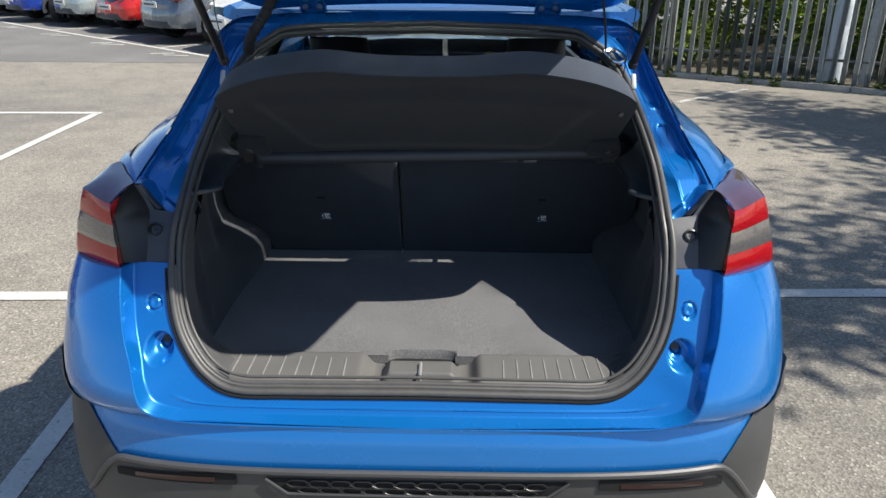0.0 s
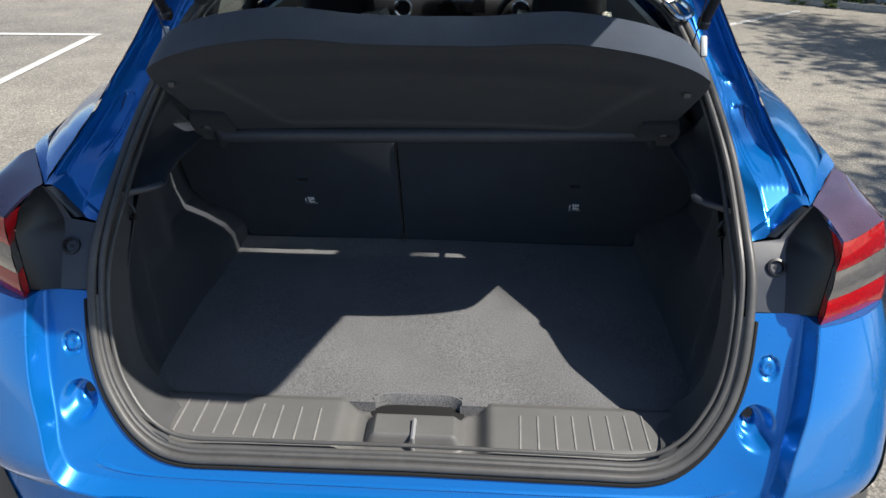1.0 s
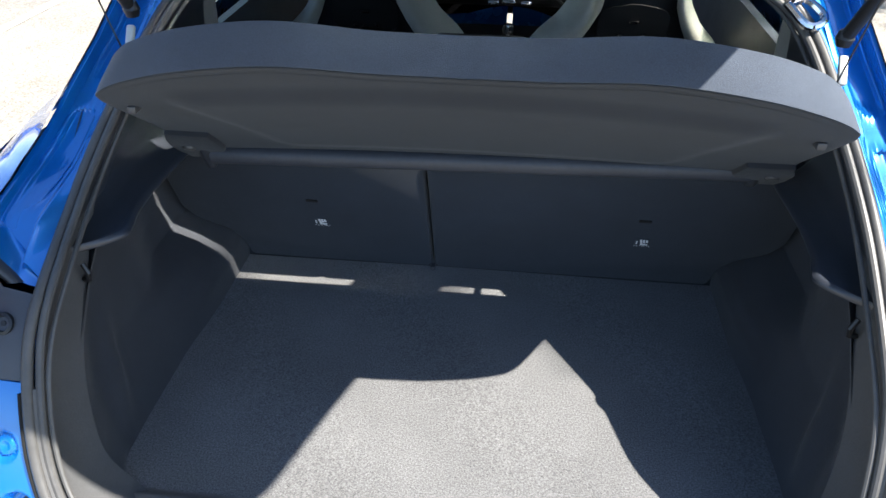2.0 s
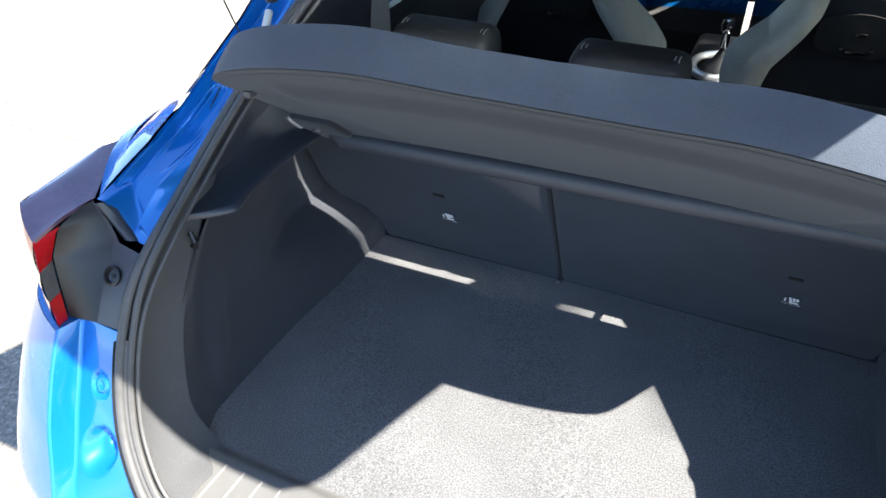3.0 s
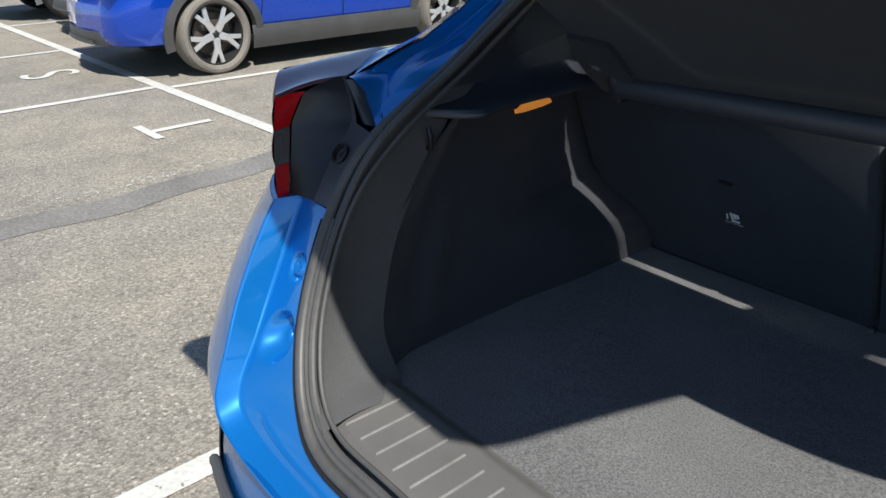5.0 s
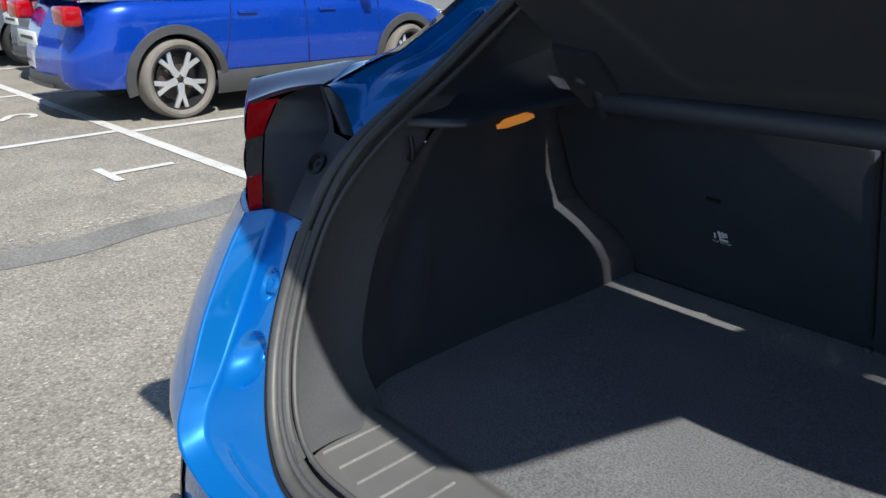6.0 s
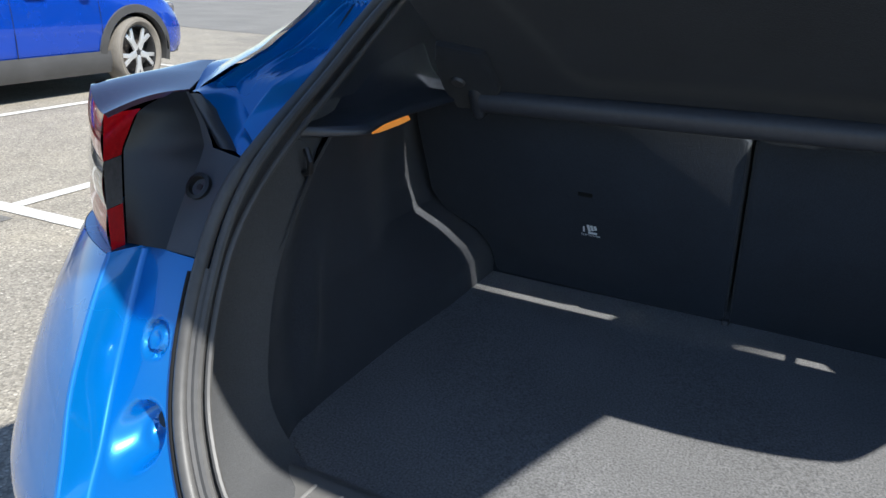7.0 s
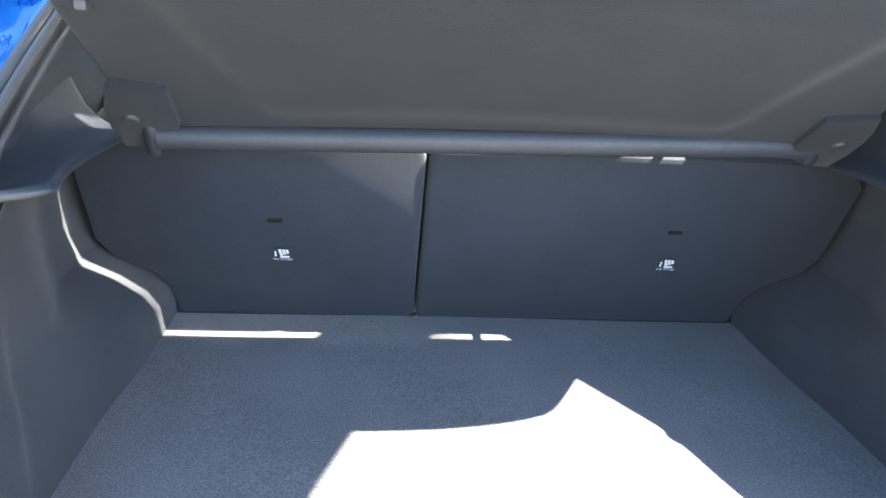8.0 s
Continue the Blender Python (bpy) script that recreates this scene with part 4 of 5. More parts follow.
# rear seat backs, leaning rearwards at the top
SLOPE = Vector((0, -0.46, 1)).normalized()
SEAT = Matrix.Translation((0, 0.818, 0.722)) @ Matrix(((1, 0, 0, 0), (0, SLOPE.y, SLOPE.z, 0), (0, SLOPE.z, -SLOPE.y, 0), (0, 0, 0, 1)))
for x0, x1, nm in ((-.664, -.0998, "split rear seat back"), (.664, -.0942, "split rear seat back")):
    s = 1 if x0 < 0 else -1
    c0 = x0 + s * 0.118
    pts = [(c0 - s * .0, .004), (x1, .004), (x1, .412), (x1 - s * .015, .424), (x0 + s * .05, .424), (x0, .38), (x0, .205), (x0 + s * .022, .160), (x0 + s * .085, .122), (x0 + s * .108, .085)]
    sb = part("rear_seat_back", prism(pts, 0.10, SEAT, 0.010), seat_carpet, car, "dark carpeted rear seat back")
    tx = -.343 if x0 < 0 else .367
    tag = part("tether_label", boxed((0.030, 0.030, 0.0012), SEAT @ Matrix.Translation((tx, .181, -.0012))), seat_carpet, sb)
    for q in range(4):
        part("label_bar", boxed((0.0046, 0.018 - .003 * q, 0.0012), SEAT @ Matrix.Translation((tx - .009 + .006 * q, .186 + .001 * q, -.0022)) @ Matrix.Rotation(.2, 4, "Z")), white_mark, tag, smooth=0) if q != 0 else \
            part("label_bar", boxed((0.003, 0.012, 0.0012), SEAT @ Matrix.Translation((tx - .012, .183, -.0022))), white_mark, tag, smooth=0)
    part("label_bar", boxed((0.016, 0.0042, 0.0012), SEAT @ Matrix.Translation((tx + .004, .176, -.0022))), white_mark, tag, smooth=0)
    letter("TOP TETHER", 0.0062, "label_text", white_mark, SEAT @ Matrix.Translation((tx, .1695, -.0024)) @ Matrix.Rotation(math.pi, 4, "Y") @ Matrix.Diagonal((-1, 1, 1, 1)), tag)
    part("anchor_slot", boxed((0.026, 0.008, 0.004), SEAT @ Matrix.Translation((tx - .008, .262, -.0008)), 0.0015), slot_black, sb)
part("seat_buckle", boxed((0.012, 0.016, 0.022), pose(-.097, .800, .737), 0.003), grey_plastic, car)
for x in (-.375, -.006, .375):
    hr = part("rear_headrest", boxed((0.215, 0.10, 0.15), pose(x, .815, 1.220 - (.05 if x > .2 else 0), 8, 0, 0), 0.028, 4), seat_cloth, car, "black leather-look rear headrest with pale stitching")
    for q in (-.088, -.080, .080, .088):
        dz = -.018 - (.05 if x > .2 else 0)
        part("stitch", tube([(x + q, .762, 1.270 + dz), (x + q, .768, 1.296 + dz), (x + q, .80, 1.3135 + dz), (x + q, .84, 1.308 + dz)], 0.0009, 5), stitching, hr)
part("rear_bench", boxed((1.30, 0.50, 0.16), pose(0, 1.18, .62, -4, 0, 0), 0.05, 3), seat_cloth, car)
part("rear_seat_front", boxed((1.30, 0.10, 0.42), pose(0, .84, .93, -24.7, 0, 0) @ Matrix.Translation((0, .10, 0)), 0.03, 3), seat_cloth, car)
part("seat_top", boxed((1.28, 0.08, 0.07), pose(0, .775, 1.125, 0, 0, 0), 0.025, 3), seat_cloth, car)

# parcel shelf, lifted at its rear edge on cords
SN = Vector((0, 0.83, 1)).normalized()


def shelf_tilt(x):
    return 0.026 * (x + 0.5)


def shelf_at(x, y, up):
    k = min(1.0, (x / .53) ** 2)
    return Vector((x, y, 1.13 + (0.83 - .075 * k) * (0.6 - y) + .013 * (1 - k) + .010 * sstep((y - .5) / .1) * x)) + SN * up


rear_half = [(0, .272), (.12, .266), (.25, .244), (.38, .250), (.46, .268), (.505, .287), (.532, .308)]
side_half = [(.532, .308), (.540, .338), (.537, .38), (.533, .43), (.530, .48), (.528, .545), (.520, .578), (.505, .60)]
XM = 0.540
rear_xy, front_xy = spline(rear_half, 40) + spline(side_half[:2], 8), spline(side_half[1:], 24)[::-1]


def shelf_span(x):
    """Rear and front limits of the shelf at x."""
    x = min(abs(x), XM - .001)
    r = float(np.interp(x, [p[0] for p in rear_xy], [p[1] for p in rear_xy]))
    f = float(np.interp(x, [p[0] for p in front_xy], [p[1] for p in front_xy]))
    return r, f


def shelf_sheet(u, v, up, inset=0.0):
    x = (u * 2 - 1)
    x = XM * math.copysign(1 - (1 - abs(x)) ** 1.7, x) * (1 - inset)
    r, f = shelf_span(x)
    y = r + inset * .3 + (f - r - inset * .6) * v
    return x, y


def shelf_low(u, v):
    x, y = shelf_sheet(u, v, 0)
    return shelf_at(x, y, 0)


def shelf_top(u, v):
    x, y = shelf_sheet(u, v, 0)
    return shelf_at(x * (1 - .030 * min(1, abs(x) / .53) ** 4), y, 0.016 + 0.044 * (0.6 - y) / 0.35 - .010 * sstep((abs(x) - .47) / .07))


bm = bmesh.new()
add_grid(bm, shelf_low, 90, 14)
add_grid(bm, shelf_top, 90, 14)
for v in (0, 1):
    add_grid(bm, lambda u, w: shelf_low(u, v).lerp(shelf_top(u, v), w) - SN * .0 + Vector((0, -.004 if v == 0 else .004, 0)) * math.sin(math.pi * w), 90, 5)
for u in (0, 1):
    add_grid(bm, lambda v, w: shelf_low(u, v).lerp(shelf_top(u, v), w), 14, 5)
bmesh.ops.remove_doubles(bm, verts=bm.verts[:], dist=0.0002)
shelf = thing("parcel_shelf", "charcoal felt parcel shelf lifted at its rear edge on cords", "parcel shelf")
part("shelf_panel", bm, shelf_felt, shelf)


# underside sheet in the felt darkened for shade
part("shelf_underside", grid(lambda u, v: shelf_at(*shelf_sheet(u, v, 0, .004), -.0015), 80, 12), shaded_felt, shelf)


def pad(u, v):
    """Round-cornered raised pad under the shelf, narrower towards the front."""
    x, y = shelf_sheet(u, .03 + .95 * v, 0, .02)
    a, b = abs(x) - (.455 - .10 * sstep((y - .28) / .30)) + .05, abs(y - .440) - .126 + .05
    sd = math.hypot(max(a, 0), max(b, 0)) + min(max(a, b), 0) - .05
    return shelf_at(x, y, -.0022 - .009 * sstep((.012 - sd) / .050))


part("underside_panel", grid(pad, 120, 50), shaded_felt, shelf)
part("front_beam", tube([(x, .591, 1.121 + shelf_tilt(x)) for x in [-.50 + k / 30 for k in range(31)]], 0.0195, 14), beam_plastic, shelf)
# Unseen blocker, added to split the sun patch on the boot floor.
part("edge_clip", boxed((0.014, 0.060, 0.008), pose(.308, .630, 1.124 + shelf_tilt(.308), -20, 0, 14), 0.002), black_plastic, shelf)
for sg in (1, -1):
    part("pivot_hook", boxed((0.024, 0.035, 0.066), pose(sg * .508, .592, 1.122 + shelf_tilt(sg * .508), 25, 0, 0), 0.011, 3), trim_plastic, shelf)
    tab = [(.462, .570), (.474, .596), (.486, .610), (.500, .616), (.516, .620), (.540, .624), (.558, .624), (.562, .58), (.556, .54), (.545, .515), (.530, .48), (.46, .50)]
    tb = bmesh.new()
    lo = [tb.verts.new(shelf_at(sg * x, y, -.012)) for x, y in tab]
    hi = [tb.verts.new(shelf_at(sg * x, y, .014)) for x, y in tab]
    tb.faces.new(lo), tb.faces.new(hi[::-1])
    for k in range(len(tab)):
        q = (k + 1) % len(tab)
        tb.faces.new((lo[k], lo[q], hi[q], hi[k]))
    bmesh.ops.bevel(tb, geom=tb.edges[:], offset=0.005, segments=2, affect="EDGES", profile=0.5)
    part("pivot_tab", tb, shaded_felt, shelf)
    part("pivot_peg", lathe([(0, 0), (.010, 0), (.012, -.003), (.012, -.012), (.008, -.016)], 16, Matrix.Translation(shelf_at(sg * .525, .555, -.016)) @ pose(0, 0, 0, 140, 0, 0)), grey_plastic, shelf)
    part("lift_cord", tube([shelf_at(sg * .50, .335, .05), Vector((sg * .505, .30, 1.56)), Vector((sg * .49, .26, 1.75))], 0.0013, 5), black_plastic, shelf)
    part("cord_clip", boxed((0.014, 0.02, 0.012), Matrix.Translation(shelf_at(sg * .505, .36, -.004)), 0.003), grey_plastic, shelf)

# ---- raised tailgate ----
HINGE, TIP = Vector((0, .735, 1.545)), Vector((0, -.222, 2.0))
TD = (TIP - HINGE).normalized()
TN = Vector((0, -TD.z, TD.y)) * -1
TL = (TIP - HINGE).length


def gate_w(s):
    return lerp(s, (0, .47), (.03, .53), (.09, .572), (.25, .59), (.6, .588), (.93, .585), (.965, .582), (.99, .570), (1.0, .556))


def gate(u, v, up):
    w = gate_w(v)
    p = HINGE + TD * (TL * v)
    p.x = (u * 2 - 1) * w
    return p + TN * (up + 0.05 * math.sin(math.pi * v) * 0.6 + 0.02 * (1 - (u * 2 - 1) ** 2))


tailgate = thing("tailgate", "raised blue tailgate held up on black gas struts", "tailgate")
hole = lambda c: not (abs(c.x) < .445 and .235 < (c - HINGE).dot(TD) / TL < .52)
part("outer_panel", grid(lambda u, v: gate(u, v, 0.045), 60, 60, hole, thick=0.012), blue_paint, tailgate)
part("inner_panel", grid(lambda u, v: gate(u, v, 0.0 + 0.012 * (1 if abs(u - .5) < .40 and .04 < v < .12 else 0)), 60, 60, hole, thick=0.010), blue_paint, tailgate)
rim = [gate(0, k / 40, .02) for k in range(41)] + [gate(k / 20, 1, .02) for k in range(1, 21)] + [gate(1, 1 - k / 40, .02) for k in range(1, 41)] + [gate(1 - k / 20, 0, .02) for k in range(1, 20)]
part("gate_edge", tube(rim, 0.028, 10, True), blue_paint, tailgate)
pane = part("rear_window", grid(lambda u, v: gate(.5 + (u - .5) * .79, .225 + .305 * v, .034), 12, 8, thick=0.004), rear_glass, tailgate, "tinted tailgate window")
pane.visible_shadow = False
# Two added panels inside the glass, to keep sun off the left inner pillar.
part("wiper_housing", grid(lambda u, v: gate(.10 + .345 * u, .340 + .24 * v, -.006), 8, 8, thick=0.02), trim_plastic, tailgate, "added dark panel that blocks sun through the tailgate window")
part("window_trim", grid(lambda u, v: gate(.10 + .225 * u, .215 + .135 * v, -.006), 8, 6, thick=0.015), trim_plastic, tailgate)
part("inner_trim", grid(lambda u, v: gate(.10 + .80 * u, .58 + .36 * v, -0.02 - .015 * math.sin(math.pi * u) * math.sin(math.pi * v)), 24, 14, thick=0.01), trim_plastic, tailgate, "dark plastic inner tailgate trim")
part("spoiler", grid(lambda u, v: gate(.16 + .68 * u, .03 + .13 * v, .070 + .02 * math.sin(math.pi * v)), 30, 8, thick=0.02), blue_paint, tailgate)
part("plate_recess", boxed((0.56, 0.13, 0.012), Matrix.Translation(HINGE + TD * (TL * .78) + TN * .115) @ Matrix(((1, 0, 0, 0), (0, TD.y, TN.y, 0), (0, TD.z, TN.z, 0), (0, 0, 0, 1))), 0.004), plate_white, tailgate, "yellowed number plate without lettering")
for sg in (1, -1):
    b0 = Vector((sg * .345, .728, 1.528))
    h = part("hinge", boxed((0.075, 0.05, 0.006), Matrix.Translation(b0) @ Euler((radians(52), 0, 0)).to_matrix().to_4x4(), 0.002), blue_paint, tailgate)
    part("hinge_arm", tube([b0 + Vector((-.035, 0, 0)), b0 + Vector((-.035, -.02, .045)), b0 + Vector((.035, -.02, .045)), b0 + Vector((.035, 0, 0))], 0.005, 8), blue_paint, h)
    for q in (-.02, .02):
        part("hinge_bolt", lathe([(0, .008), (.008, .008), (.010, .004), (.010, 0)], 10, Matrix.Translation(b0 + Vector((q, -.012, .014))) @ Euler((radians(52), 0, 0)).to_matrix().to_4x4()), steel, h)
    foot = Vector((sg * .560, .515, 1.415))
    head = Vector((sg * .612, .345, 1.735))
    st = part("gas_strut", tube([foot.lerp(head, .02), foot.lerp(head, .60)], 0.0105, 12), black_plastic, tailgate, "black gas strut")
    part("strut_rod", tube([foot.lerp(head, .60), foot.lerp(head, .98)], 0.004, 8), steel, st)
    part("strut_joint", lathe([(0, -.014), (.010, -.012), (.014, 0), (.010, .012), (0, .014)], 14, Matrix.Translation(foot)), black_plastic, st)
    part("strut_bracket", boxed((0.014, 0.010, 0.046), Matrix.Translation((sg * .562, .494, 1.372)) @ Euler((radians(-35), 0, 0)).to_matrix().to_4x4(), 0.004), galvanised, st)
part("cable_boot", tube(spline([(-.515, .60, 1.43), (-.495, .575, 1.475), (-.46, .60, 1.53), (-.42, .60, 1.60)], 24), lambda t: 0.015 + 0.002 * math.sin(60 * t), 12), rubber, tailgate, "ribbed black cable sleeve")
part("release_cable", tube(spline([(.50, .60, 1.445), (.485, .55, 1.50), (.47, .56, 1.60)], 16), 0.0035, 6), rubber, tailgate)
part("latch_loop", tube(spline([(.50, .62, 1.435), (.53, .585, 1.41), (.555, .60, 1.42), (.53, .63, 1.44), (.50, .62, 1.435)], 20), 0.007, 8), chrome, tailgate)

# ---- cabin seen over the shelf ----
part("headliner", grid(lambda u, v: Vector(((u * 2 - 1) * .58, .72 + 1.75 * v, 1.498 + 0.03 * math.sin(math.pi * v) + .01 * (1 - (u * 2 - 1) ** 2))), 12, 14, thick=0.008), headliner, car, "pale grey headliner")
part("cabin_floor", boxed((1.45, 2.4, 0.04), pose(0, 2.0, .34), 0.01), slot_black, car)
part("dashboard", boxed((1.42, 0.38, 0.30), pose(0, 3.05, .93), 0.09, 4), black_plastic, car)
part("air_vent", lathe([(0, .0), (.035, 0), (.045, .008), (.05, 0)], 24, pose(.30, 2.85, 1.0, 90, 0, 0)), chrome, car)
part("air_vent", lathe([(0, .0), (.035, 0), (.045, .008), (.05, 0)], 24, pose(-.30, 2.85, 1.0, 90, 0, 0)), chrome, car)
part("touch_screen", boxed((0.24, 0.02, 0.14), pose(0, 2.83, 1.06, -12, 0, 0), 0.006), gloss_black, car)
part("steering_wheel", tube([(.36 + .18 * math.cos(a), 2.66 - .07 * math.sin(a), .98 + .17 * math.sin(a)) for a in [math.tau * k / 36 for k in range(36)]], 0.016, 8, True), black_plastic, car)
part("centre_console", boxed((0.24, 1.15, 0.24), pose(0, 2.35, .50), 0.03, 3), black_plastic, car)
part("console_trim", tube([(.005 + .085 * math.cos(a), 2.48 + .13 * math.sin(a), .640) for a in [math.tau * k / 32 for k in range(32)]], 0.016, 10, True), alloy, car, "silver ring round the gear lever")
part("lever_gaiter", lathe([(.070, -.02), (.060, .0), (.035, .02), (.014, .055), (.012, .07)], 24, pose(.018, 2.515, .635)), seat_cloth, car)
for sx, sz, w in ((-.06, .815, .05), (.01, .822, .06), (.09, .818, .05), (.03, .865, .13)):
    part("dash_switch", boxed((w, 0.016, 0.018), pose(sx, 2.852, sz, -20, 0, 4), 0.005), chrome, car)
lever = part("gear_lever", tube([(0.02, 2.53, .63), (0.02, 2.51, .78)], lambda t: .012 + .006 * t, 12), chrome, car, "chrome gear lever")
part("lever_knob", lathe([(0, .05), (.02, .045), (.027, .025), (.024, 0), (.015, -.01)], 20, pose(0.02, 2.51, .775)), chrome, lever)
part("mirror", boxed((0.24, 0.03, 0.07), pose(0, 2.62, 1.42, -8, 0, 0), 0.02, 3), black_plastic, car)


def front_seat(x):
    """Sports seat with a one-piece back, pale side bolsters and a dark opening under the headrest."""
    s = part("front_seat", boxed((0.52, 0.50, 0.18), pose(x, 2.12, .60, 5, 0, 0), 0.06, 4), seat_cloth, car, "black sports seat with pale side bolsters")

    def half(z):
        return lerp(z, (.62, .25), (.80, .285), (.91, .298), (.98, .290), (1.03, .255), (1.085, .200), (1.15, .160), (1.22, .140), (1.36, .125))

    def core(z):
        return lerp(z, (.62, .20), (.80, .215), (.91, .222), (.98, .205), (1.03, .175), (1.085, .145), (1.15, .118), (1.22, .112), (1.36, .10))

    def back_y(z):
        return 1.86 - .24 * (z - .62) / .72

    def back(u, v):
        z = .62 + .74 * v
        a = math.pi * (u * 2 - 1)
        w = half(z) * .95
        return Vector((x + w * math.sin(a) * (abs(math.sin(a)) ** -.25 if abs(math.sin(a)) > .01 else 1), back_y(z) - .052 * math.cos(a), z))
    part("backrest", grid(back, 40, 30), seat_cloth, s)
    for q in (1, -1):
        def bolster(u, v):
            z = .66 + .56 * v
            return Vector((x + q * (core(z) + (half(z) + .012 - core(z)) * u), back_y(z) - .046 - .022 * math.sin(math.pi * u) + .055 * u ** 2, z))
        part("bolster", grid(bolster, 10, 30, thick=0.025), bolster_cloth, s, "pale cream bolster")
    hole = part("headrest_opening", grid(lambda u, v: Vector((x + (u * 2 - 1) * .105 * math.sqrt(max(0.02, 1 - (v * 2 - 1) ** 4)), back_y(1.03 + .13 * v) - .058, 1.03 + .13 * v)), 12, 12, thick=0.004), slot_black, s)
    for dx, dz, w in ((-.035, 1.060, .012), (.035, 1.060, .012), (0, 1.052, .050), (.0, 1.105, .030)):
        part("chrome_clip", boxed((w, 0.012, 0.010), pose(x + dx, back_y(dz) - .066, dz, 18, 0, 0), 0.003), chrome, hole)
    part("headrest", boxed((0.25, 0.11, 0.16), pose(x, 1.655, 1.265, 14, 0, 0), 0.045, 4), seat_cloth, s)


front_seat(-.41)
front_seat(.41)


# ---- other parked cars ----
def parked_car(name, label, paint_mat, at, L=4.4, W=1.82, H=1.6, wb=2.67, ro=0.86, R=0.345, group="parked cars", clad=True, tyre=tyre_rubber, steer=0.0):
    """A five-door car with its rear bumper at local y = 0 and its nose at y = L."""
    c = thing(name, label, "car", group, at=at)
    wr, wf, hw, belt = ro, ro + wb, W / 2, 0.60 * H + 0.06

    def plan(y):
        e = min(1.0, max(0.0, min(y / 0.70, (L - y) / 1.05)))
        return hw * (0.56 + 0.44 * math.sqrt(1 - (1 - e) ** 2.6))

    def deck(y):
        q = y / L
        return lerp(q, (0, belt - .03), (.1, belt), (.68, belt + .02), (.74, belt + .0), (.92, belt - .14), (.98, belt - .24), (1, belt - .34))

    def shell(u, v):
        y = L * (u - 0.018 * math.sin(math.tau * u))
        w = plan(y)
        tuck = 0.05 * (1 if 0.01 < u < 0.99 else 0)
        t = deck(y)
        k = v * 2 - 1
        sg, k = (1 if k >= 0 else -1), abs(k)
        x = w * lerp(k, (0, 0), (.30, .80), (.36, .90), (.42, .955), (.52, .985), (.70, 1.0), (.88, .985), (1, .94))
        z = lerp(k, (0, t + .02), (.30, t + .005), (.36, t - .015), (.42, t - .06), (.52, t - .17), (.70, .30 * t + .33), (.88, .42), (1, .31))
        lean = 0.55 * max(0.0, z - 0.52) ** 1.5 + 0.5 * max(0.0, 0.36 - z)
        y += (max(0.0, 1 - y / .5) - max(0.0, 1 - (L - y) / .7)) * lean
        return Vector((sg * x, y, z))

    def clear(p):
        return min(math.hypot(p.y - wr, p.z - R), math.hypot(p.y - wf, p.z - R)) > R + .055 or abs(p.x) < hw * .72
    bm = grid(shell, 110, 60, clear)
    part("body", bm, paint_mat, c)
    for e, out in ((0, -.07), (1, .08)):
        part("end_panel", grid(lambda u, v: shell(e, u).lerp(Vector((0, shell(e, u).y + out, 0.36 + .9 * (shell(e, u).z - .36))), 1 - (1 - v) ** 1.8), 60, 8), paint_mat, c)
    # greenhouse
    def house(u, v, inset=0.0):
        y0, y1 = 0.03 * L, 0.72 * L
        ya, yb = 0.13 * L, 0.53 * L
        z = belt + (H - belt - .03) * v
        y = (y0 + (ya - y0) * v) * (1 - u) + (y1 + (yb - y1) * v) * u
        return y, z, hw * (0.90 - 0.20 * v) * (1 - 0.10 * abs(u * 2 - 1) ** 3)
    for sg in (1, -1):
        def win(u, v):
            y, z, x = house(u, v)
            return Vector((sg * x, y, z))
        part("side_window", grid(win, 20, 5), dark_glass, c)
        for uu in (0.0, .20, .56, 1.0):
            part("pillar", tube([win(uu, v / 4) + Vector((sg * .006, 0, 0)) for v in range(5)], 0.030 if uu in (0.0, 1.0) else 0.018, 7), paint_mat if uu in (0.0, 1.0) else black_plastic, c)
        part("roof_rail", tube([win(k / 12, 1) + Vector((0, 0, .02)) for k in range(13)], 0.022, 7), silver_paint if clad else paint_mat, c)
        part("window_sill", tube([win(k / 16, 0) + Vector((sg * .012, 0, 0)) for k in range(17)], 0.012, 6), chrome if clad else black_plastic, c)
        for yy in (wr + .50, wr + 1.36, wf - .42):
            part("door_gap", tube([Vector((sg * plan(yy) * k, yy + (.14 * (q - .5) if yy < wr + .7 else 0), z)) for k, z, q in ((.992, .36, 0), (1.001, .55, .3), (.995, .78, .7), (.965, belt - .04, 1))], 0.0035, 5), slot_black, c)
        for yy in (wr + .72, wr + 1.60):
            h = part("door_handle", boxed((0.022, 0.20, 0.030), Matrix.Translation((sg * (plan(yy) * .985 + .012), yy, belt - .13)), 0.008), paint_mat, c)
        part("door_mirror", boxed((0.20, 0.12, 0.15), Matrix.Translation((sg * (hw + .06), .66 * L, belt + .08)), 0.04, 3), paint_mat, c)
        part("tail_lamp", boxed((0.30, 0.16, 0.16), Matrix.Translation((sg * hw * .74, .06, belt - .12)), 0.03, 3), red_lens, c, "red tail lamp")
        part("headlamp", boxed((0.30, 0.24, 0.11), Matrix.Translation((sg * hw * .60, L - .20, belt - .28)) @ Euler((0, 0, radians(-sg * 38))).to_matrix().to_4x4(), 0.03, 3), clear_lens, c, "clear headlamp")
        # sill and arch cladding
        def sillc(u, v):
            y = wr + R + (wb - 2 * R) * u
            return Vector((sg * plan(y) * (.972 + .036 * math.sin(math.pi * v * .8)), y, .19 + .21 * v))
        part("sill_cladding", grid(sillc, 12, 5), cladding, c, "dark grey sill cladding")
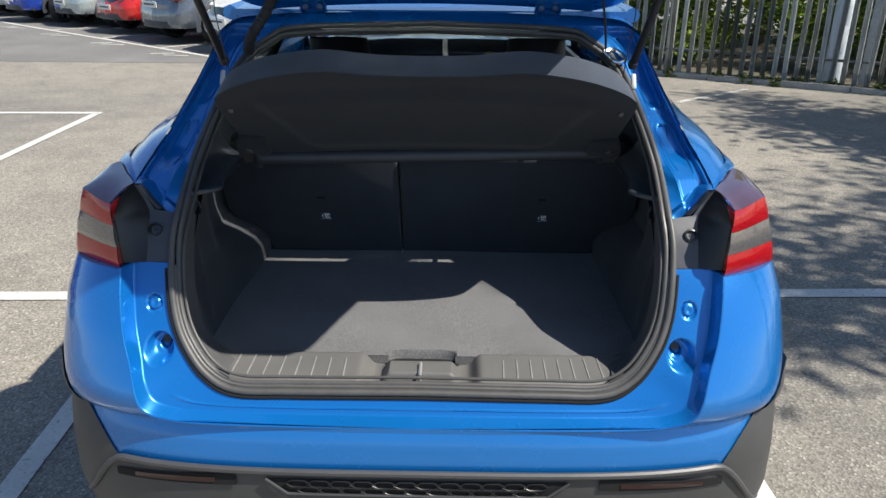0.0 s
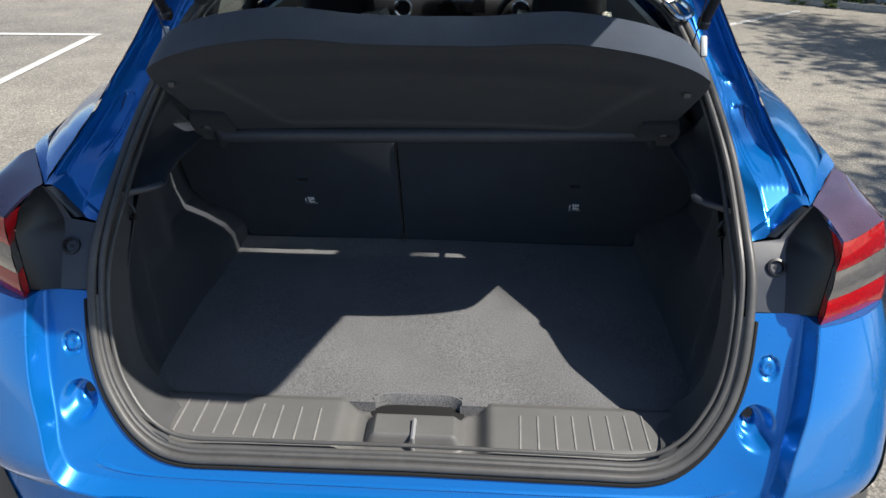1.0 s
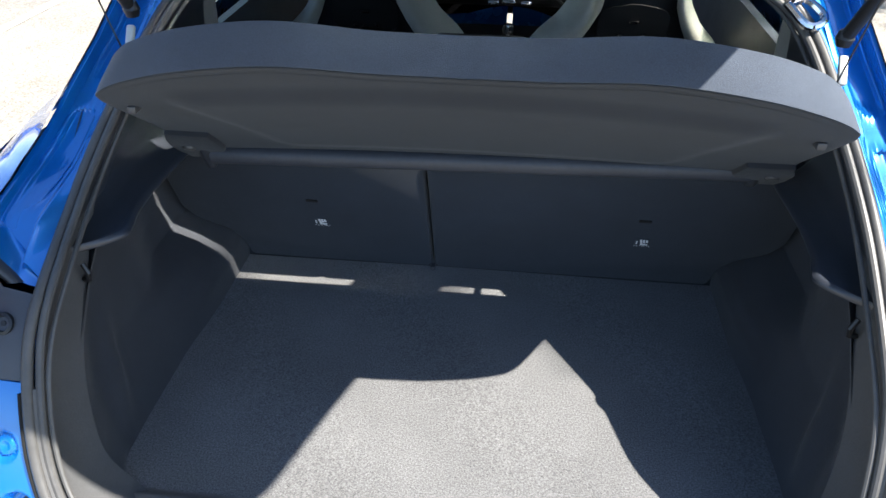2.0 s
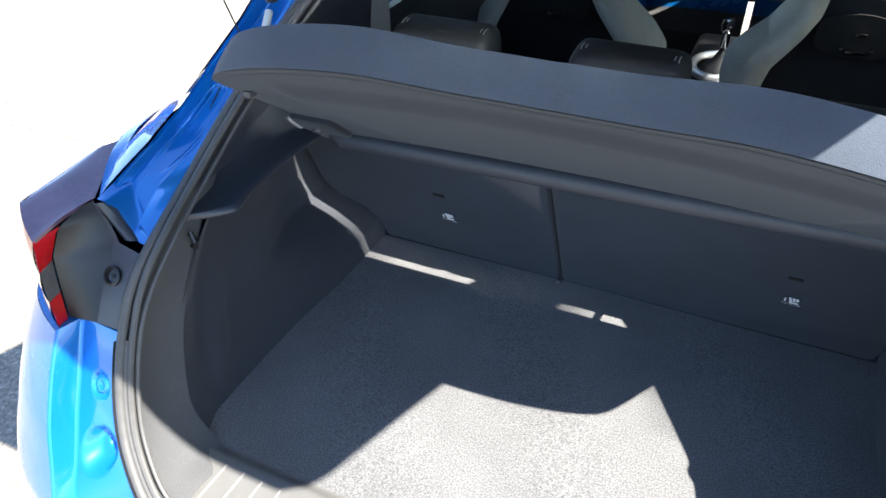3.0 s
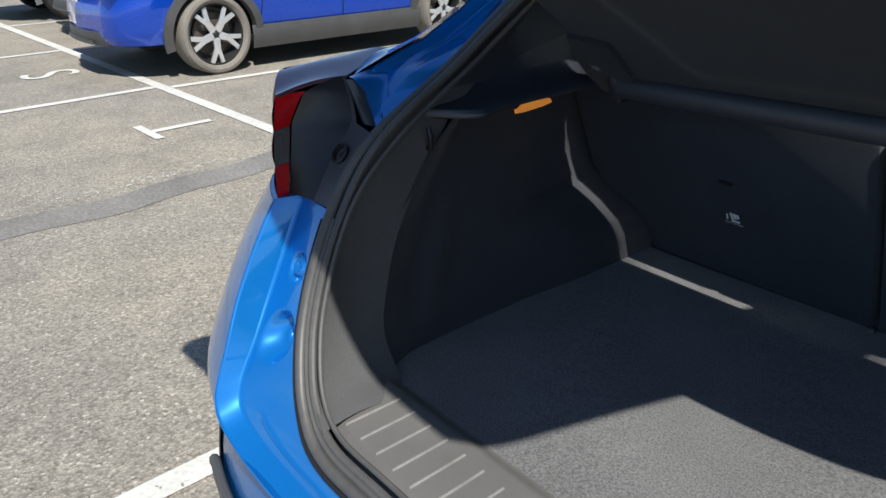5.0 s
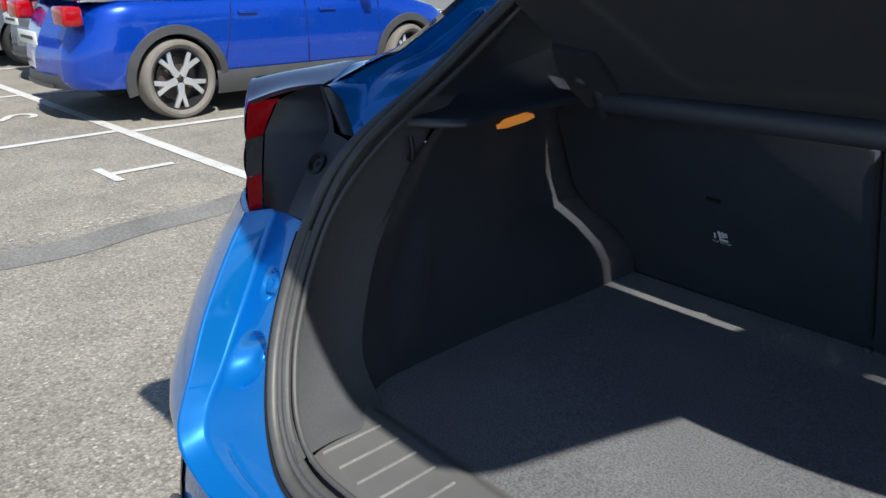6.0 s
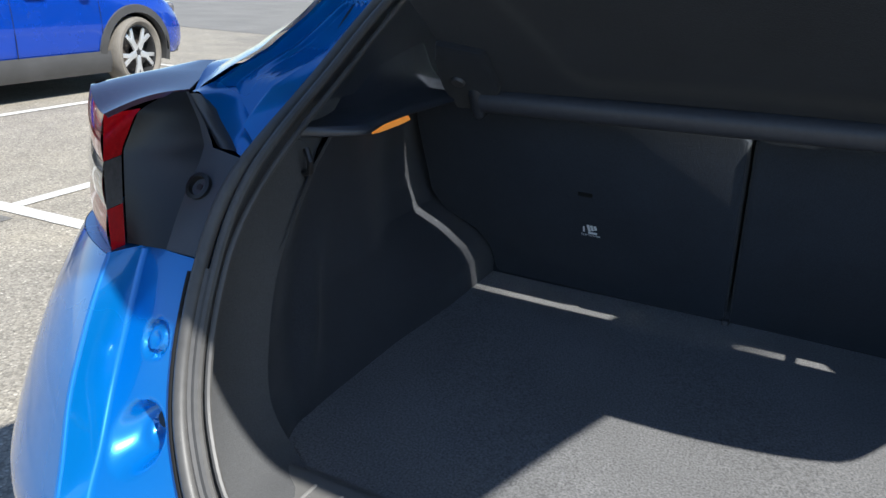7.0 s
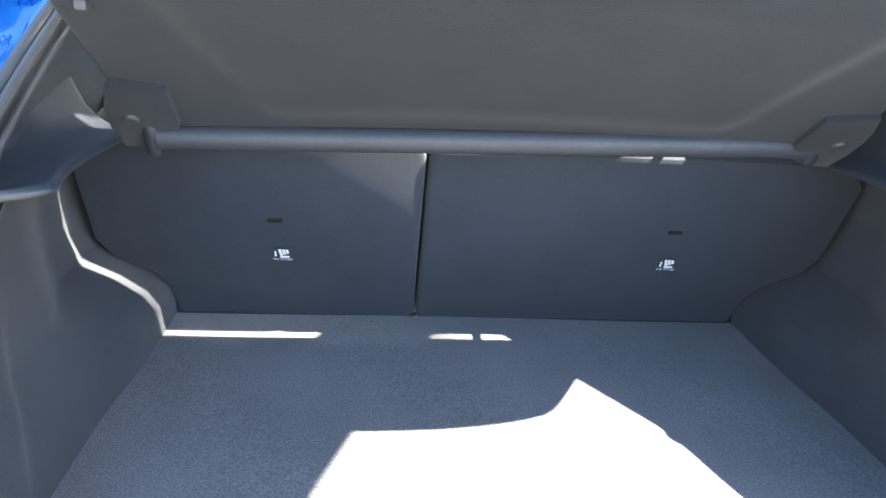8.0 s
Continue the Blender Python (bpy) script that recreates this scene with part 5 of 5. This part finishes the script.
        for yc in (wr, wf):
            def lip(u, v):
                a = math.pi * (-.08 + 1.16 * u)
                r = R + (.035, .045, .115, .122)[min(3, int(round(v * 3)))]
                z = max(.2, R + r * math.sin(a))
                y = yc + r * math.cos(a)
                inside = lerp(z, (.2, .96), (.5, 1.0), (.9, .99))
                return Vector((sg * (plan(min(max(y, .05), L - .05)) * inside + (-.05, .018, .014, -.004)[min(3, int(round(v * 3)))]), y, z))
            part("wheel_arch", grid(lip, 40, 3), cladding if clad else paint_mat, c)
            part("arch_liner", grid(lambda u, v: Vector((sg * (hw - .02 - .32 * v), yc + (R + .06) * math.cos(math.pi * u), R + (R + .06) * math.sin(math.pi * u))), 20, 1), slot_black, c)
            wheel(c, pose(sg * (hw - .105), yc, R, 0, 0, steer if yc == wf else 0) @ pose(0, 0, 0, 0, sg * 90, 7 * yc), R, .22, alloy_dark, alloy, tyre)
    part("roof", grid(lambda u, v: Vector(((u * 2 - 1) * house(v, 1)[2], house(v, 1)[0], H - .03 + .03 * math.sin(math.pi * v) ** .5 * (1 - .4 * (u * 2 - 1) ** 2))), 12, 20, thick=0.01), paint_mat, c)
    part("windscreen", grid(lambda u, v: Vector(((u * 2 - 1) * house(1, v)[2], house(1, v)[0] + .06 * (1 - (u * 2 - 1) ** 2), house(1, v)[1])), 12, 4), dark_glass, c)
    part("rear_window", grid(lambda u, v: Vector(((u * 2 - 1) * house(0, v)[2], house(0, v)[0] - .05 * (1 - (u * 2 - 1) ** 2), house(0, v)[1])), 12, 4), dark_glass, c)
    for yy, s in ((-.075, -1), (L + .07, 1)):
        b = part("bumper", grid(lambda u, v: Vector(((u * 2 - 1) * hw * .80, yy - s * .26 * abs(u * 2 - 1) ** 2.6 + s * .012 * math.sin(math.pi * v), .30 + .12 * v)), 24, 5, thick=0.02), cladding, c, "dark grey bumper")
        part("skid_plate", grid(lambda u, v: Vector(((u * 2 - 1) * hw * .40, yy + s * .016 - s * .03 * (u * 2 - 1) ** 2, .305 + .035 * v)), 12, 2, thick=0.006), grey_plastic, b)
        p = part("number_plate", boxed((0.52, 0.012, 0.11), Matrix.Translation((0, yy + s * .02 - (0 if s > 0 else -.0), .55 if s > 0 else .72)), 0.003), plate_white, c, "number plate with a plain dark bar")
        part("plate_bar", boxed((0.36, 0.004, 0.028), Matrix.Translation((0, yy + s * .028, .55 if s > 0 else .72))), plate_bar, p, smooth=0)
    part("front_grille", grid(lambda u, v: Vector(((u * 2 - 1) * hw * .42, L + .040 - .06 * (u * 2 - 1) ** 2 - .04 * v, .62 + .16 * v)), 12, 3, thick=0.01), gloss_black, c)
    part("underbody", boxed((W * .80, L * .9, .05), Matrix.Translation((0, L / 2, .32)), 0.01), slot_black, c)
    return c


parked_car("crossover", "deep blue five-door crossover with grey cladding and silver wheels", suv_blue, pose(-7.26, 1.52, 0, 0, 0, 0), 4.42, 1.84, 1.63, 2.68, .86, .352, steer=-13)
parked_car("estate_car", "silver grey car parked beside the blue crossover", grey_paint, pose(-9.75, 2.0, 0, 0, 0, 1), 4.3, 1.80, 1.52, 2.6, .8, .33, clad=False, tyre=rubber)
parked_car("saloon_car", "dark grey car parked in the next bay", grey_paint, pose(-12.2, 1.6, 0, 0, 0, 1), 4.4, 1.80, 1.50, 2.65, .85, .33, clad=False, tyre=rubber)
# the slanting row: along the line at s metres, backed off d metres, nose in or out
for nm, lab, pm, s, d, out, clad in (
        ("white_car", "white hatchback parked nose out in the far row", white_paint, 0.0, 0.35, True, False),
        ("grey_car", "grey car parked tail out in the far row", grey_paint, 2.25, 0.40, False, False),
        ("red_car", "red car parked nose out in the far row", red_paint, 4.5, 0.60, True, True),
        ("silver_car", "pale silver car parked nose out in the far row", pale_paint, 6.65, 0.60, True, True),
        ("blue_car", "blue car parked nose out in the far row", suv_blue, 8.6, 0.25, True, True),
        ("silver_car", "silver car parked tail out in the far row", silver_paint, 11.0, 0.5, False, False),
        ("white_car", "white car at the end of the far row", white_paint, 13.2, 0.5, True, True)):
    base = FAR @ pose(s, 0, -0.004, 0, 0, 0)
    m = base @ (pose(0, -d - 4.2, 0) if out else pose(0, -d, 0, 0, 0, 180))
    parked_car(nm, lab, pm, m, 4.2, 1.78, 1.58, 2.6, .8, .345, group="far row of cars", clad=clad, tyre=rubber)

# ---- fence, kerb, post ----
FA, FB = Vector((0.6, 11.26, 0)), Vector((10.2, 5.62, 0))
FD = (FB - FA).normalized()
FN = Vector((-FD.y, FD.x, 0))
FLEN = (FB - FA).length
FROT = Matrix.Rotation(math.atan2(FD.y, FD.x), 4, "Z")
rail_steel = mat("weathered_rail", (0.12, 0.125, 0.125), 0.6, 0.3, grain=0.2, scale=25, stain=0.3, stain_scale=2)
fence = thing("palisade_fence", "galvanised steel palisade fence along the car park edge", "fence")
me = None
for k in range(int(FLEN / 0.145)):
    p = FA + FD * (0.145 * k)
    if me is None:
        bm = bmesh.new()
        prof = [(-.034, .0), (-.022, .012), (-.010, .004), (.010, .004), (.022, .012), (.034, .0)]
        for q, zt in ((prof, 0),):
            a = [bm.verts.new((x, -y, .04)) for x, y in q]
            b = [bm.verts.new((x, -y, 2.28 - abs(x) * 1.2)) for x, y in q]
            for i in range(5):
                bm.faces.new((a[i], a[i + 1], b[i + 1], b[i]))
        bmesh.ops.solidify(bm, geom=bm.faces[:], thickness=0.003)
        ob = part("pale", bm, galvanised, fence, smooth=0)
        me = ob.data
    else:
        ob = new("pale", me)
        ob.parent = fence
    ob.matrix_basis = Matrix.Translation(p + FN * 0.045) @ FROT @ Matrix.Rotation(0.02 * math.sin(k * 2.3), 4, "Y")
for z in (0.36, 1.95):
    part("rail", boxed((FLEN, 0.04, 0.035), Matrix.Translation((FA + FB) / 2 + FN * 0.085 + Vector((0, 0, z))) @ FROT, 0.004), rail_steel, fence)
for k in range(5):
    part("post", boxed((0.10, 0.06, 2.35), Matrix.Translation(FA + FD * (0.4 + 2.6 * k) + FN * 0.13 + Vector((0, 0, 1.175))) @ FROT, 0.006), galvanised, fence)
kerb = thing("kerb", "weathered concrete kerb along the fence", "kerb", kind="structure")
for k in range(12):
    part("kerb_stone", boxed((0.905, 0.13, 0.10), Matrix.Translation(FA + FD * (0.46 + 0.915 * k) - FN * 0.16 + Vector((0, 0, 0.015 + .004 * (k % 2)))) @ FROT, 0.012), concrete, kerb)
verge_mat = mat("verge_soil", (0.075, 0.065, 0.045), 0.95, grain=0.5, scale=30, bump=0.01, stain=0.4, stain_scale=2)
tagged(link_mesh("verge", grid(lambda u, v: FA + FD * (FLEN * u) + FN * (-.09 + 7 * v) + Vector((0, 0, .05 + .10 * v + .02 * math.sin(40 * u) * math.sin(9 * v))), 60, 8), verge_mat), "bare soil verge behind the fence", "verge", kind="structure")
pole = thing("lamp_post", "tall grey painted lamp post with a wider base", "lamp post")
PB = Vector((5.24, 8.86, 0))
part("base", lathe([(0.16, 0), (0.16, .01), (0.125, .02), (0.125, 1.05), (0.12, 1.10), (0.10, 1.16), (0, 1.16)], 24, Matrix.Translation(PB)), pole_paint, pole)
part("shaft", lathe([(0.10, 1.15), (0.07, 6.0), (0, 6.0)], 20, Matrix.Translation(PB)), pole_paint, pole)
part("service_door", boxed((0.09, 0.012, 0.36), Matrix.Translation(PB + Vector((-.03, -.120, .62))), 0.004), pole_paint, pole)
part("lantern", boxed((0.22, 0.55, 0.10), Matrix.Translation(PB + Vector((-.1, -.35, 6.02))), 0.04, 3), pole_paint, pole)

# ---- planting ----
rng = random.Random(7)


def leaves(spots, count, spread, size, squash=1.0):
    """Many small folded leaves scattered in clumps round the given spots."""
    verts, faces = [], []
    for _ in range(count):
        c, r = rng.choice(spots)
        d = Vector((rng.gauss(0, 1), rng.gauss(0, 1), rng.gauss(0, 1) * squash))
        d = d.normalized() * (r * rng.random() ** 0.45) + Vector((rng.gauss(0, spread), rng.gauss(0, spread), rng.gauss(0, spread)))
        p = c + d
        m = Euler((rng.uniform(-1.1, 1.1), rng.uniform(-1.1, 1.1), rng.uniform(0, 6.28))).to_matrix()
        s = size * rng.uniform(.6, 1.4)
        i = len(verts)
        for q in ((0, -s, 0), (s * .42, -.1 * s, s * .12), (0, s, -.1 * s), (-s * .42, -.1 * s, s * .12)):
            verts.append(p + m @ Vector(q))
        faces += [(i, i + 1, i + 2), (i, i + 2, i + 3)]
    me = bpy.data.meshes.new("leaves")
    me.from_pydata([tuple(v) for v in verts], [], faces)
    me.materials.append(foliage)
    return me


def tree(at, height, spread, label, count, low=0.42):
    """A tapered trunk, forked limbs and a loose crown of leaf clumps."""
    t = thing("tree", label, "tree", "trees by the fence", at=Matrix.Translation(at))
    top = Vector((rng.uniform(-.3, .3), rng.uniform(-.3, .3), height * .62))
    part("trunk", tube(spline([(0, 0, -.05), (.05, .03, height * .2), (top.x * .6, top.y * .6, height * .42), tuple(top)], 14), lambda s: .15 * (1 - .65 * s) + .05 * max(0, .1 - s) * 10, 10), bark, t)
    spots = []
    for k in range(11):
        a = k * 2.4 + rng.uniform(-.3, .3)
        z0 = height * rng.uniform(.30, .58)
        end = Vector((math.cos(a) * spread * rng.uniform(.45, .95), math.sin(a) * spread * rng.uniform(.45, .95), height * rng.uniform(low + .12, .95)))
        start = Vector((top.x * .6, top.y * .6, z0))
        mid = start.lerp(end, .5) + Vector((0, 0, .25))
        limb = part("limb", tube(spline([start, mid, end], 8), lambda s: .055 * (1 - .8 * s) + .006, 7), bark, t)
        for q in (.55, .8, 1.0):
            c = start.lerp(end, q) + Vector((rng.gauss(0, .35), rng.gauss(0, .35), rng.gauss(0, .3)))
            spots.append((c, spread * rng.uniform(.16, .34)))
    ob = new("crown", leaves(spots, count, .18, .079, .8))
    ob.parent = t
    return t


tree((8.9, -0.4, 0), 10.5, 3.3, "tall leafy tree shading the car park", 17000)
tree((10.6, 3.6, 0), 10.0, 3.4, "tall leafy tree shading the car park", 15000)
tree((12.6, 1.6, 0), 11.0, 3.4, "tall leafy tree at the car park edge", 11000)
tree((11.6, 9.6, 0), 8.0, 2.7, "leafy tree behind the palisade fence", 13000)
tree((5.6, 12.6, 0), 6.6, 2.3, "leafy tree behind the palisade fence", 12000)
spots = []
for k in range(70):
    p = FA + FD * rng.uniform(1.2, 8.6) + FN * rng.uniform(.7, 2.6)
    spots.append((p + Vector((0, 0, rng.uniform(.25, 2.4))), rng.uniform(.25, .55)))
hedge = tagged(new("hedge", leaves(spots, 22000, .10, .06)), "overgrown green shrubs behind the fence", "shrubs", kind="stuff")
spots = []
for k in range(60):
    p = FA + FD * rng.uniform(-1.5, 9.5) + FN * rng.uniform(3.6, 5.5)
    spots.append((p + Vector((0, 0, rng.uniform(.2, 2.2))), rng.uniform(.35, .7)))
me = leaves(spots, 14000, .10, .08)
me.materials.clear()
me.materials.append(sunlit_leaf)
tagged(new("shrubs", me), "sunlit yellow-green shrubs beyond the fence", "shrubs", kind="stuff")
spots = [(FA + FD * rng.uniform(2.0, 7.0) - FN * rng.uniform(.0, .25) + Vector((0, 0, .05)), rng.uniform(.05, .14)) for k in range(18)]
weeds = leaves(spots, 900, .03, .035, .5)
weeds.materials.clear()
weeds.materials.append(weed_leaf)
tagged(new("weeds", weeds), "small weeds and grass tufts at the kerb", "weeds", kind="stuff")
